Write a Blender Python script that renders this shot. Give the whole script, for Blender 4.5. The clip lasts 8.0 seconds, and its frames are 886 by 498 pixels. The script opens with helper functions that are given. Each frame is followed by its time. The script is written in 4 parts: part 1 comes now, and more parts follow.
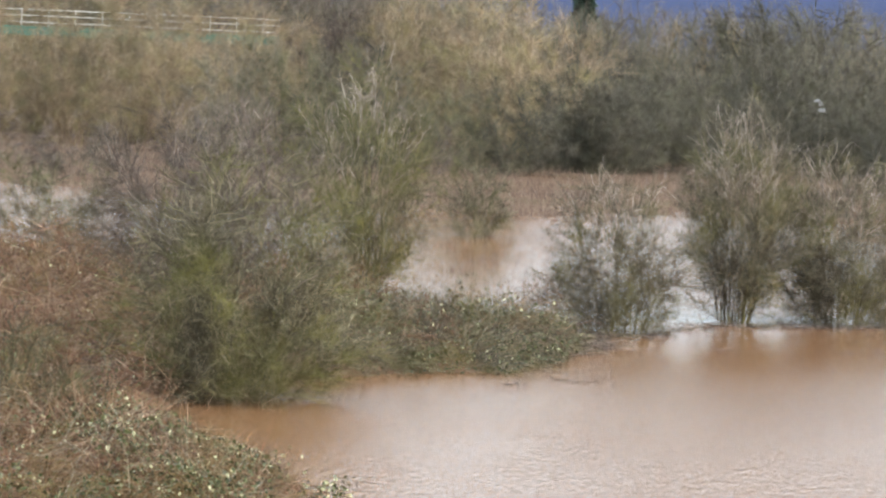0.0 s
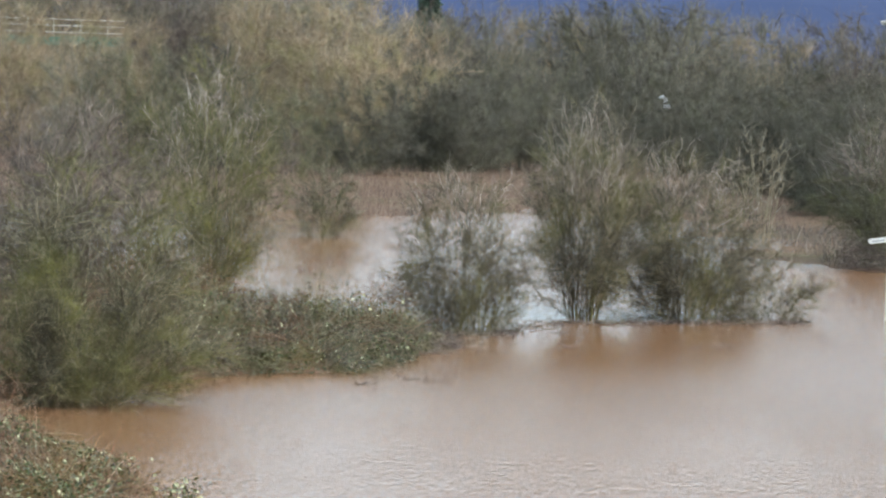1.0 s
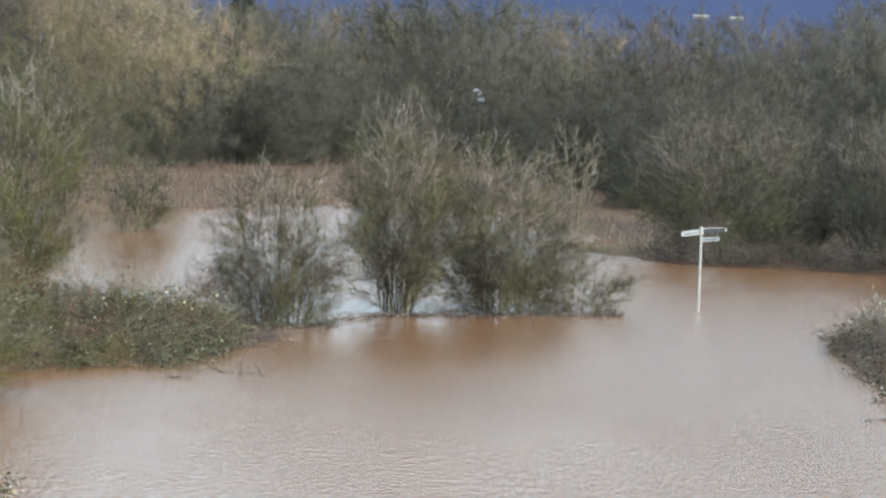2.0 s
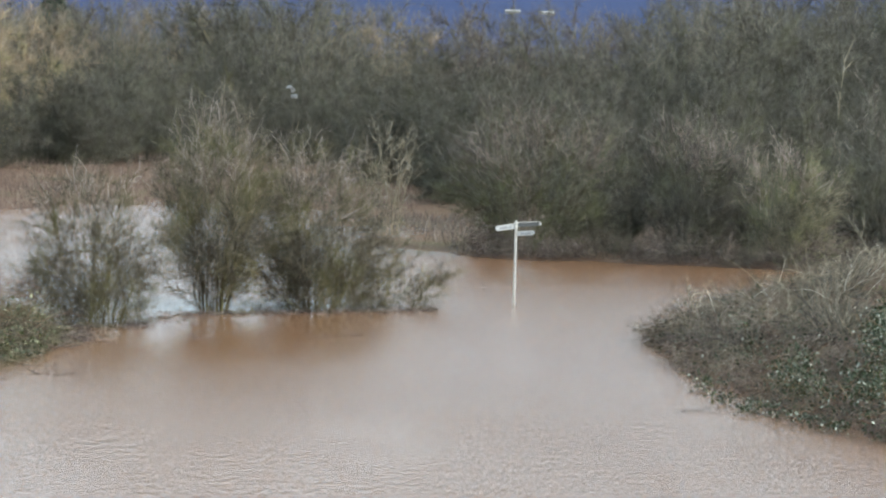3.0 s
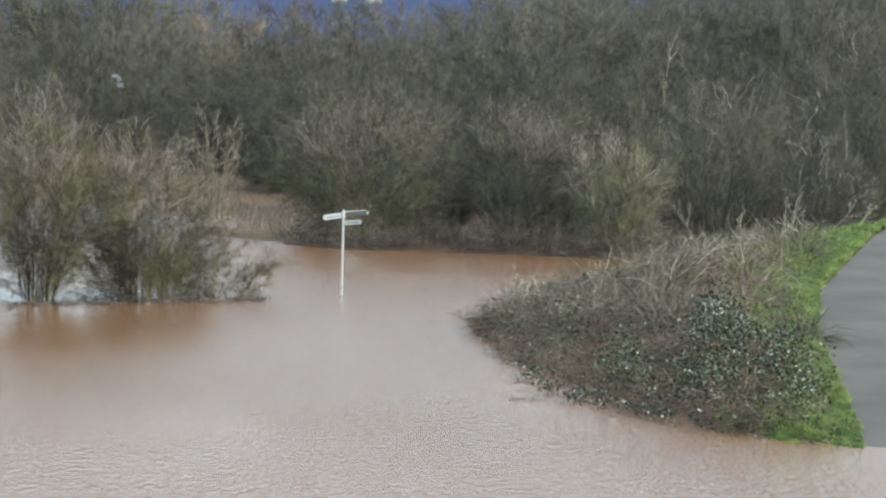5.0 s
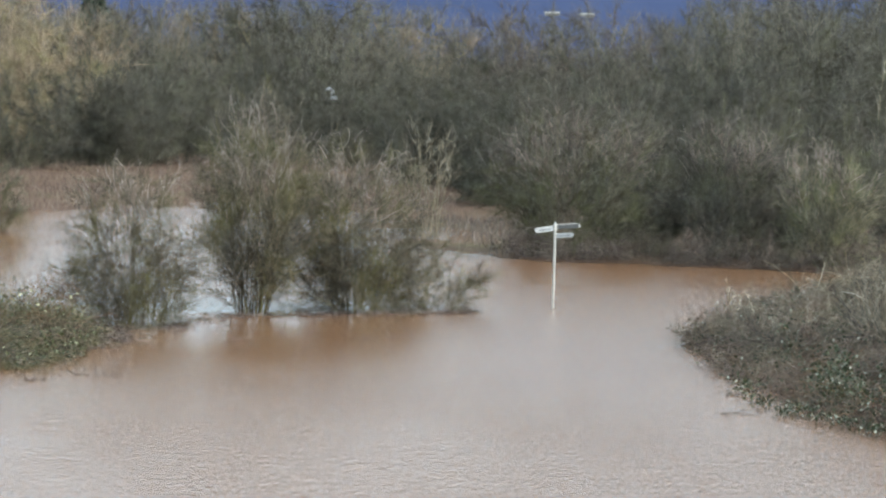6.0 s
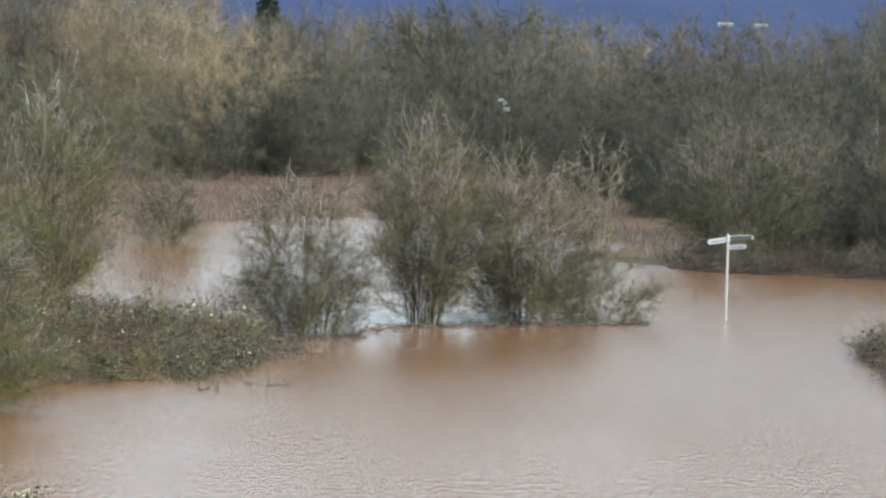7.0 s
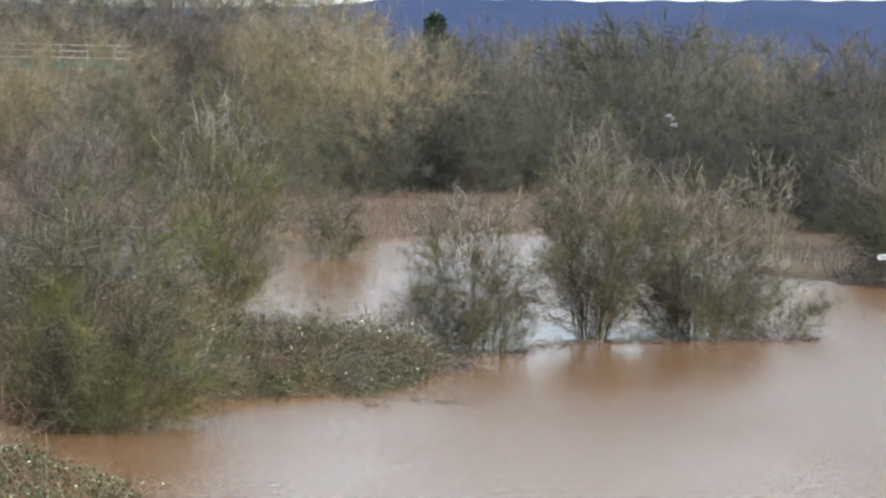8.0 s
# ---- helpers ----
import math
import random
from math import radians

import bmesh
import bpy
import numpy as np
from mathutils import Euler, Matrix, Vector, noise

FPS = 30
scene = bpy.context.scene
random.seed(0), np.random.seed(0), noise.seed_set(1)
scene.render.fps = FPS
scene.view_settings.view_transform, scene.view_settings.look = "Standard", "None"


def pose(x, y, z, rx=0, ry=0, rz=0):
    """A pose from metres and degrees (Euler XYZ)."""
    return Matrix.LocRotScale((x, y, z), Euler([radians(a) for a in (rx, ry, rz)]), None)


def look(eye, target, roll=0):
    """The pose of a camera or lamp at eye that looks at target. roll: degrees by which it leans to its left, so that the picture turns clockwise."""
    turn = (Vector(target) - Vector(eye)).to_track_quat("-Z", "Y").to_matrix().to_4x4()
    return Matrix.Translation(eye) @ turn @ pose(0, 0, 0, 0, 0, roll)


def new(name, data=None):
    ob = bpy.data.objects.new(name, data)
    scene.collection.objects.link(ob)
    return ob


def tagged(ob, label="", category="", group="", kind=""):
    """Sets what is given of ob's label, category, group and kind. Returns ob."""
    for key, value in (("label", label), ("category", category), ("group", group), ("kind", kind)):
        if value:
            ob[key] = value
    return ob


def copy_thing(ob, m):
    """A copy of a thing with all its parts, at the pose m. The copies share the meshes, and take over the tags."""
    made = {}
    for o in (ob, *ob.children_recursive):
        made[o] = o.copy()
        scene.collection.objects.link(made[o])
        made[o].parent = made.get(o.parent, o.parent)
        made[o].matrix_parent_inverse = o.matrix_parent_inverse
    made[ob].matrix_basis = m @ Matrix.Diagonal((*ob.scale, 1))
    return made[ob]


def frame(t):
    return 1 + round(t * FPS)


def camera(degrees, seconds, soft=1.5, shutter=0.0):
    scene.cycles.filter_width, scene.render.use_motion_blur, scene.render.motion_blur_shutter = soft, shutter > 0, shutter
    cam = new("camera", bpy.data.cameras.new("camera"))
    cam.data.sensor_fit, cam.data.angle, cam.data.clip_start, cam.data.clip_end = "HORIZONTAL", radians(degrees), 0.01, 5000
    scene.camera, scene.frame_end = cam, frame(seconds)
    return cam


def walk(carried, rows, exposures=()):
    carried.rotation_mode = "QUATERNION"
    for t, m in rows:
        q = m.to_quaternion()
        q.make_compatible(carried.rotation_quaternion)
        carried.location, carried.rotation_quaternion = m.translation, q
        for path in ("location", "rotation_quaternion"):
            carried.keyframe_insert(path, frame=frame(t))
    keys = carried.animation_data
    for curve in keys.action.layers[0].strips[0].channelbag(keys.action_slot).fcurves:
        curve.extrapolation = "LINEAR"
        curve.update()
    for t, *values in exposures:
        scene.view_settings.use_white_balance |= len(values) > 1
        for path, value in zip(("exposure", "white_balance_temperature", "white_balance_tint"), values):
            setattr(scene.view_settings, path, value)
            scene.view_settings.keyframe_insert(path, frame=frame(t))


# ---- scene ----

# Camera: stands on a high point 7.5 m above the flood and pans right, then back.
EYE = 7.5
cam = camera(15.5, 8.0, soft=2.4)
ROWS = [
    (0.0, -7.672, -3.494, 2.425), (0.5, -6.262, -3.378, 1.983), (1.0, -4.993, -3.406, 1.89),
    (2.5, 0.0, -3.4, 1.87), (3.0, 1.534, -3.388, 1.47), (3.5, 2.87, -3.331, 1.473),
    (4.0, 4.061, -3.326, 1.643), (4.2, 4.554, -3.402, 1.75), (4.7, 5.0, -3.47, 1.6),
    (5.3, 3.637, -3.524, 1.334), (5.5, 2.904, -3.469, 1.255), (6.0, 0.843, -3.372, 1.524),
    (6.5, -0.572, -3.289, 1.664), (7.0, -2.195, -3.256, 1.489), (7.5, -4.024, -3.175, 1.109),
    (8.0, -5.155, -3.041, 1.222),
]
walk(cam, [(t, pose(0, 0, EYE, 90 + pitch, 0, -yaw) @ pose(0, 0, 0, 0, 0, roll)) for t, yaw, pitch, roll in ROWS],
     exposures=[(0.0, 0.48, 6800, 12.0), (0.5, 0.37, 6450, 8.0), (1.0, 0.29, 6300, 7.0), (2.5, 0.2, 6250, 6.5), (6.0, 0.2, 6250, 6.0), (8.0, 0.2, 6350, 8.5)])

# ---- light ----
SUN_AZ, SUN_EL = 105.0, 30.0   # clockwise from +y
CLOUD = 12.5   # brightness of the broken cloud before the sky's strength
world = bpy.data.worlds.new("sky")
scene.world = world
world.use_nodes = True
wn = world.node_tree.nodes
sky = wn.new("ShaderNodeTexSky")
sky.sky_type, sky.sun_disc = "NISHITA", False
sky.sun_elevation, sky.sun_rotation = radians(SUN_EL), radians(SUN_AZ)
sky.air_density, sky.dust_density = 1.0, 0.4
wl = world.node_tree.links
wc, wm = wn.new("ShaderNodeTexCoord"), wn.new("ShaderNodeMapping")
wm.inputs["Scale"].default_value = (1, 1, 3.5)
cloud = wn.new("ShaderNodeTexNoise")
cloud.inputs["Scale"].default_value, cloud.inputs["Detail"].default_value = 2.2, 6.0
cover = wn.new("ShaderNodeValToRGB")
cover.color_ramp.elements[0].position, cover.color_ramp.elements[1].position = 0.3, 0.55
thin = wn.new("ShaderNodeMix")
thin.data_type = "RGBA"
thin.inputs[7].default_value = (CLOUD * 0.77, CLOUD * 0.93, CLOUD * 1.07, 1)
wl.new(wc.outputs["Generated"], wm.inputs[0])
wl.new(wm.outputs[0], cloud.inputs["Vector"])
wl.new(cloud.outputs["Fac"], cover.inputs[0])
wl.new(cover.outputs[0], thin.inputs[0])
wl.new(sky.outputs[0], thin.inputs[6])
wl.new(thin.outputs[2], wn["Background"].inputs["Color"])
wn["Background"].inputs["Strength"].default_value = 0.13
sun = new("sun", bpy.data.lights.new("sun", "SUN"))
sun.data.energy, sun.data.angle, sun.data.color = 3.2, radians(0.5), (1.0, 0.95, 0.87)
a, e = radians(SUN_AZ), radians(SUN_EL)
sun.matrix_world = look((60 * math.sin(a), 60 * math.cos(a), 40), (60 * math.sin(a) - math.sin(a) * math.cos(e), 60 * math.cos(a) - math.cos(a) * math.cos(e), 40 - math.sin(e)))


# ---- materials ----
class Mat:
    """A small builder for node materials."""

    def __init__(self, name, rough=0.8, spec=0.3):
        self.m = bpy.data.materials.new(name)
        self.m.use_nodes = True
        self.t = self.m.node_tree
        self.b = self.t.nodes["Principled BSDF"]
        self.b.inputs["Roughness"].default_value = rough
        self.b.inputs["Specular IOR Level"].default_value = spec

    def node(self, kind, **inputs):
        n = self.t.nodes.new(kind)
        for k, v in inputs.items():
            n.inputs[k.replace("_", " ")].default_value = v
        return n

    def link(self, a, b):
        self.t.links.new(a, b)

    def ramp(self, src, stops):
        n = self.t.nodes.new("ShaderNodeValToRGB")
        el = n.color_ramp.elements
        while len(el) < len(stops):
            el.new(0.5)
        for s, (p, c) in zip(el, stops):
            s.position, s.color = p, (*c, 1)
        self.link(src, n.inputs[0])
        return n.outputs[0]

    def mix(self, fac, c1, c2, mode="MIX"):
        n = self.t.nodes.new("ShaderNodeMix")
        n.data_type, n.blend_type = "RGBA", mode
        for sock, v in ((n.inputs[0], fac), (n.inputs[6], c1), (n.inputs[7], c2)):
            if isinstance(v, (int, float)):
                sock.default_value = v
            elif isinstance(v, tuple):
                sock.default_value = (*v, 1)
            else:
                self.link(v, sock)
        return n.outputs[2]

    def noise(self, scale, detail=4.0, coord="Object", stretch=(1, 1, 1), rough=0.55):
        c = self.t.nodes.new("ShaderNodeTexCoord")
        mp = self.t.nodes.new("ShaderNodeMapping")
        mp.inputs["Scale"].default_value = stretch
        self.link(c.outputs[coord], mp.inputs[0])
        n = self.node("ShaderNodeTexNoise", Scale=scale, Detail=detail, Roughness=rough)
        self.link(mp.outputs[0], n.inputs["Vector"])
        return n.outputs["Fac"]

    def bump(self, src, strength, dist):
        n = self.node("ShaderNodeBump", Strength=strength, Distance=dist)
        self.link(src, n.inputs["Height"])
        self.link(n.outputs[0], self.b.inputs["Normal"])

    def colour(self, src):
        self.link(src, self.b.inputs["Base Color"])


def bark(name, dark, mid, pale, moss=None):
    """Twigs and branches: each one takes its own tone; patches of moss at the scale of a limb."""
    m = Mat(name, 0.75, 0.25)
    g = m.t.nodes.new("ShaderNodeNewGeometry")
    c = m.ramp(g.outputs["Random Per Island"], [(0.0, dark), (0.22, dark), (0.5, mid), (0.8, mid), (1.0, pale)])
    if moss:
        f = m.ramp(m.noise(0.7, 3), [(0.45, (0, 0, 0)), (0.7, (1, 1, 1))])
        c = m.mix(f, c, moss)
    o = m.t.nodes.new("ShaderNodeObjectInfo")
    hsv = m.node("ShaderNodeHueSaturation")
    mr = m.node("ShaderNodeMapRange")
    mr.inputs["To Min"].default_value, mr.inputs["To Max"].default_value = 0.78, 1.25
    m.link(o.outputs["Random"], mr.inputs[0])
    m.link(mr.outputs[0], hsv.inputs["Value"])
    m.link(c, hsv.inputs["Color"])
    fine = m.noise(30, 2)
    limb = m.ramp(m.noise(1.5, 3, rough=0.6), [(0.34, (0.66, 0.66, 0.66)), (0.52, (1.02, 1.02, 1.02)), (0.68, (1.35, 1.32, 1.25))])
    m.colour(m.mix(0.35, m.mix(1.0, hsv.outputs[0], limb, "MULTIPLY"), m.ramp(fine, [(0.3, (0.35, 0.35, 0.35)), (0.7, (1, 1, 1))]), "MULTIPLY"))
    return m.m


OLIVE = bark("bark_olive", (0.065, 0.058, 0.042), (0.18, 0.16, 0.1), (0.4, 0.365, 0.275), (0.155, 0.16, 0.068))
HAW = bark("bark_hawthorn", (0.062, 0.054, 0.04), (0.17, 0.148, 0.1), (0.46, 0.39, 0.3), (0.17, 0.158, 0.062))
MOSSY = bark("bark_mossy", (0.055, 0.048, 0.034), (0.14, 0.121, 0.072), (0.5, 0.43, 0.3), (0.168, 0.162, 0.05))
SALLOW = bark("bark_sallow", (0.075, 0.065, 0.042), (0.2, 0.18, 0.1), (0.5, 0.44, 0.3), (0.26, 0.25, 0.075))
PURPLE = bark("bark_red_brown", (0.075, 0.055, 0.047), (0.18, 0.138, 0.118), (0.4, 0.33, 0.285), (0.17, 0.15, 0.1))
WILLOW = bark("bark_willow", (0.15, 0.105, 0.07), (0.37, 0.27, 0.175), (0.58, 0.46, 0.33), (0.26, 0.24, 0.1))
GREY = bark("bark_grey", (0.07, 0.063, 0.052), (0.19, 0.165, 0.125), (0.43, 0.38, 0.31), (0.155, 0.15, 0.083))
DARK = bark("bark_dark", (0.05, 0.046, 0.037), (0.12, 0.108, 0.082), (0.23, 0.205, 0.16), (0.095, 0.095, 0.055))
PALE = bark("bark_pale", (0.18, 0.15, 0.1), (0.36, 0.31, 0.22), (0.58, 0.54, 0.45))
REED = bark("dead_reed", (0.11, 0.076, 0.055), (0.29, 0.21, 0.155), (0.6, 0.5, 0.4), (0.19, 0.15, 0.09))
RUSSET = bark("russet_reed", (0.14, 0.09, 0.068), (0.24, 0.163, 0.122), (0.37, 0.285, 0.225))
CANE = bark("bramble_cane", (0.06, 0.032, 0.022), (0.26, 0.13, 0.08), (0.68, 0.5, 0.35), (0.21, 0.155, 0.055))
DUSK = bark("bark_dusky", (0.045, 0.041, 0.034), (0.125, 0.112, 0.088), (0.3, 0.265, 0.21), (0.11, 0.11, 0.06))
# crown-top shoots: twig hue made paler, sunlight on them put into it
LIT_TIPS = bark("sunlit_pale_twig_tips", (0.24, 0.19, 0.165), (0.48, 0.4, 0.35), (0.74, 0.66, 0.58))
SHORE_LIT_TIPS = bark("sunlit_rosy_twig_tips", (0.16, 0.122, 0.102), (0.33, 0.265, 0.225), (0.58, 0.5, 0.43))
FAR_LIT_TIPS = bark("sunlit_grey_twig_tips", (0.13, 0.11, 0.086), (0.25, 0.215, 0.17), (0.43, 0.38, 0.31))


def leaf_mat(name, dark, mid, pale, rough, patch=None, gloss=0.4):
    m = Mat(name, rough, gloss)
    g = m.t.nodes.new("ShaderNodeNewGeometry")
    c = m.ramp(g.outputs["Random Per Island"], [(0.0, dark), (0.5, mid), (0.85, mid), (1.0, pale)])
    if patch:
        c = m.mix(m.ramp(m.noise(1.5, 4, rough=0.65), [(0.44, (0, 0, 0)), (0.62, (0.85, 0.85, 0.85))]), c, patch)
    m.colour(c)
    m.b.inputs["Subsurface Weight"].default_value = 0.0
    return m.m


# bramble and ivy: the pale end is glints put into some leaves' colour
IVY = leaf_mat("bramble_leaf", (0.035, 0.042, 0.018), (0.1, 0.115, 0.043), (0.78, 0.76, 0.46), 0.38, gloss=0.32)
IVY_DARK = leaf_mat("ivy_leaf", (0.022, 0.03, 0.015), (0.055, 0.07, 0.03), (0.58, 0.58, 0.46), 0.42, gloss=0.28)
# lightened green: haze in front of the far conifer put into the colour
NEEDLE = leaf_mat("hazed_conifer_needle", (0.04, 0.06, 0.045), (0.065, 0.1, 0.07), (0.1, 0.14, 0.09), 0.6)
GRASS = leaf_mat("verge_grass", (0.07, 0.1, 0.022), (0.165, 0.255, 0.036), (0.4, 0.4, 0.14), 0.55, (0.1, 0.105, 0.028))


def ground_mat():
    m = Mat("ground_soil", 0.9, 0.2)
    big = m.noise(0.12, 5)
    c = m.ramp(big, [(0.3, (0.1, 0.06, 0.038)), (0.5, (0.17, 0.1, 0.06)), (0.7, (0.12, 0.09, 0.042))])
    fine = m.noise(3.0, 6)
    m.colour(m.mix(0.5, c, m.ramp(fine, [(0.3, (0.4, 0.38, 0.35)), (0.75, (1, 1, 1))]), "MULTIPLY"))
    m.bump(fine, 0.6, 0.12)
    return m.m


def turf_mat():
    m = Mat("turf", 0.85, 0.2)
    c = m.ramp(m.noise(0.8, 5), [(0.3, (0.045, 0.06, 0.018)), (0.55, (0.075, 0.11, 0.024)), (0.75, (0.13, 0.125, 0.055))])
    fine = m.noise(14, 4)
    m.colour(m.mix(0.6, c, m.ramp(fine, [(0.3, (0.35, 0.4, 0.3)), (0.7, (1, 1, 1))]), "MULTIPLY"))
    m.bump(fine, 0.8, 0.06)
    return m.m


def asphalt_mat():
    m = Mat("asphalt", 0.9, 0.2)
    c = m.ramp(m.noise(0.5, 5), [(0.3, (0.11, 0.098, 0.084)), (0.7, (0.165, 0.147, 0.127))])
    fine = m.noise(60, 3)
    m.colour(m.mix(0.4, c, m.ramp(fine, [(0.35, (0.4, 0.4, 0.4)), (0.7, (1, 1, 1))]), "MULTIPLY"))
    m.bump(fine, 0.4, 0.01)
    return m.m


def water_mat():
    m = Mat("flood_water", 0.12, 0.5)
    m.b.inputs["IOR"].default_value = 1.48
    c = m.ramp(m.noise(0.06, 5, stretch=(1, 0.5, 1)), [(0.3, (0.245, 0.12, 0.056)), (0.7, (0.29, 0.15, 0.076))])
    m.colour(c)
    # ripples: a fine chop, calmest in the lee of the bushes, rougher in the open channel, the near water and the pool behind
    xyz = m.t.nodes.new("ShaderNodeSeparateXYZ")
    tc = m.t.nodes.new("ShaderNodeTexCoord")
    m.link(tc.outputs["Object"], xyz.inputs[0])

    def zone(src, lo, hi, top=1.0):
        n = m.node("ShaderNodeMapRange")
        n.interpolation_type = "SMOOTHSTEP"
        for k, v in zip(("From Min", "From Max", "To Min", "To Max"), (lo, hi, 0.0, top)):
            n.inputs[k].default_value = v
        m.link(src, n.inputs["Value"])
        return n.outputs[0]

    def centred(src):
        n = m.node("ShaderNodeMath")
        n.operation = "SUBTRACT"
        n.inputs[1].default_value = 0.5
        m.link(src, n.inputs[0])
        return n.outputs[0]

    def most(a, b):
        n = m.node("ShaderNodeMath")
        n.operation = "MAXIMUM"
        m.link(a, n.inputs[0])
        m.link(b, n.inputs[1])
        return n.outputs[0]

    slant = m.node("ShaderNodeMath")
    slant.operation = "SUBTRACT"
    m.link(xyz.outputs[1], slant.inputs[0])
    m.link(xyz.outputs[0], slant.inputs[1])
    pool_wind = m.node("ShaderNodeMath")
    pool_wind.operation = "MULTIPLY"
    m.link(zone(slant.outputs[0], 95.5, 99.0), pool_wind.inputs[0])
    ends = m.node("ShaderNodeMath")
    ends.operation = "MULTIPLY"
    lee = m.node("ShaderNodeMath")   # the willows shelter the water to the west of a line that runs up the pool
    lee.operation = "MULTIPLY_ADD"
    lee.inputs[1].default_value = 0.1157
    m.link(xyz.outputs[1], lee.inputs[0])
    m.link(xyz.outputs[0], lee.inputs[2])
    m.link(zone(lee.outputs[0], -0.6, 1.6), ends.inputs[0])
    m.link(zone(xyz.outputs[0], 2.2, 0.2), ends.inputs[1])
    m.link(ends.outputs[0], pool_wind.inputs[1])
    west = m.mix(1.0, zone(xyz.outputs[0], -20.0, -24.0), zone(xyz.outputs[1], 112.0, 120.0), "MULTIPLY")   # the open far end of the pool
    half = m.node("ShaderNodeMath")
    half.operation = "MULTIPLY"
    half.inputs[1].default_value = 0.15
    m.link(pool_wind.outputs[0], half.inputs[0])
    bay = zone(xyz.outputs[0], -12.2, -9.4)   # still water in the crook of the bank
    open_near = m.node("ShaderNodeMath")
    open_near.operation = "MULTIPLY"
    m.link(zone(xyz.outputs[1], 86.0, 66.0), open_near.inputs[0])
    m.link(bay, open_near.inputs[1])
    fetch = most(half.outputs[0], most(zone(xyz.outputs[0], -1.0, 3.5), open_near.outputs[0]))
    gust = m.ramp(m.noise(0.07, 4, stretch=(1, 0.4, 1)), [(0.35, (0.38, 0.38, 0.38)), (0.7, (0.55, 0.55, 0.55))])
    rough = m.ramp(m.noise(0.11, 4, stretch=(1, 0.35, 1)), [(0.35, (0.65, 0.65, 0.65)), (0.7, (1.1, 1.1, 1.1))])
    wind = m.mix(fetch, gust, rough)
    sheltered = m.mix(1.0, zone(lee.outputs[0], 1.4, -0.4), zone(xyz.outputs[1], 84.0, 90.0), "MULTIPLY")
    wind = m.mix(sheltered, wind, (0.05, 0.05, 0.05))
    swell = m.noise(1.6, 2, stretch=(0.8, 1, 1))
    chop = m.noise(9.0, 3)
    wind = m.mix(pool_wind.outputs[0], wind, (0.07, 0.07, 0.07))
    h = m.mix(0.82, swell, chop)
    h = m.mix(1.0, h, wind, "MULTIPLY")
    near = m.mix(zone(xyz.outputs[1], 94.0, 64.0), (0.0, 0.0, 0.0), (4.0, 4.0, 4.0))
    near = m.mix(bay, (0.0, 0.0, 0.0), near)
    near = m.mix(1.0, near, m.ramp(m.noise(0.22, 3, stretch=(1, 0.4, 1)), [(0.35, (0.6, 0.6, 0.6)), (0.65, (1.15, 1.15, 1.15))]), "MULTIPLY")
    h = m.mix(1.0, h, m.mix(1.0, centred(m.noise(6.0, 3, stretch=(1, 0.45, 1), rough=0.68)), near, "MULTIPLY"), "ADD")
    # a breeze down the open channel, cut off short of the far shore
    reach = m.mix(zone(xyz.outputs[0], 3.0, 6.0), zone(xyz.outputs[1], 140.0, 132.0), zone(xyz.outputs[1], 110.0, 107.0))
    breeze = m.mix(1.0, reach, zone(xyz.outputs[0], -1.5, 2.5), "MULTIPLY")
    breeze = m.mix(breeze, (0.0, 0.0, 0.0), (3.6, 3.6, 3.6))
    h = m.mix(1.0, h, m.mix(1.0, centred(m.noise(8.0, 3, stretch=(1, 0.35, 1), rough=0.66)), breeze, "MULTIPLY"), "ADD")
    puffs = m.ramp(m.noise(0.1, 3, stretch=(1, 0.35, 1)), [(0.4, (1.2, 1.2, 1.2)), (0.62, (3.6, 3.6, 3.6))])
    pool = m.mix(west, m.mix(pool_wind.outputs[0], (0.0, 0.0, 0.0), puffs), (2.6, 2.6, 2.6))
    h = m.mix(1.0, h, m.mix(1.0, centred(m.noise(7.0, 3, stretch=(1, 0.4, 1), rough=0.62)), pool, "MULTIPLY"), "ADD")
    m.bump(h, 1.0, 0.021)
    return m.m


def paint(name, col, rough=0.5, metal=0.0, dirt=0.5):
    m = Mat(name, rough, 0.5)
    m.b.inputs["Metallic"].default_value = metal
    m.colour(m.mix(dirt, col, m.ramp(m.noise(6, 5), [(0.35, (0.55, 0.52, 0.46)), (0.6, (1, 1, 1))]), "MULTIPLY"))
    return m.m


SOIL, TURF, ASPHALT, WATER = ground_mat(), turf_mat(), asphalt_mat(), water_mat()
GALV = paint("galvanised_post", (0.72, 0.7, 0.64), 0.45, 0.2)
SIGN_FACE = paint("sign_white", (0.6, 0.61, 0.6), 0.4)
# back of an arm turned from the sun: its shade put into the grey
SHADED_SIGN_BACK = paint("shaded_sign_back_grey", (0.055, 0.06, 0.062), 0.5)
LETTER = paint("sign_lettering", (0.26, 0.28, 0.3), 0.5)
WHITE = paint("white_paint", (0.66, 0.64, 0.58), 0.6, 0.0, 0.8)
GREEN = paint("green_girder", (0.06, 0.2, 0.15), 0.5)
CONCRETE = paint("concrete", (0.42, 0.4, 0.36), 0.85)
PLASTIC = paint("white_plastic", (0.44, 0.45, 0.45), 0.5, 0, 0.3)


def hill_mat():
    """Far hills seen through kilometres of air: a plain backdrop, haze put into its bluish colour and airlight into a
    faint glow.
    """
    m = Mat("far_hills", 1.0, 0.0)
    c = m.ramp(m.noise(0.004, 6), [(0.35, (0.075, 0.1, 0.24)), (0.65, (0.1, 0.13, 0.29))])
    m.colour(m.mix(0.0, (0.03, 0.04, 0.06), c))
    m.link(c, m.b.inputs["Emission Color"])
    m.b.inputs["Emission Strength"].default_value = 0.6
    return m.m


HILLS = hill_mat()

# ---- mesh tools ----


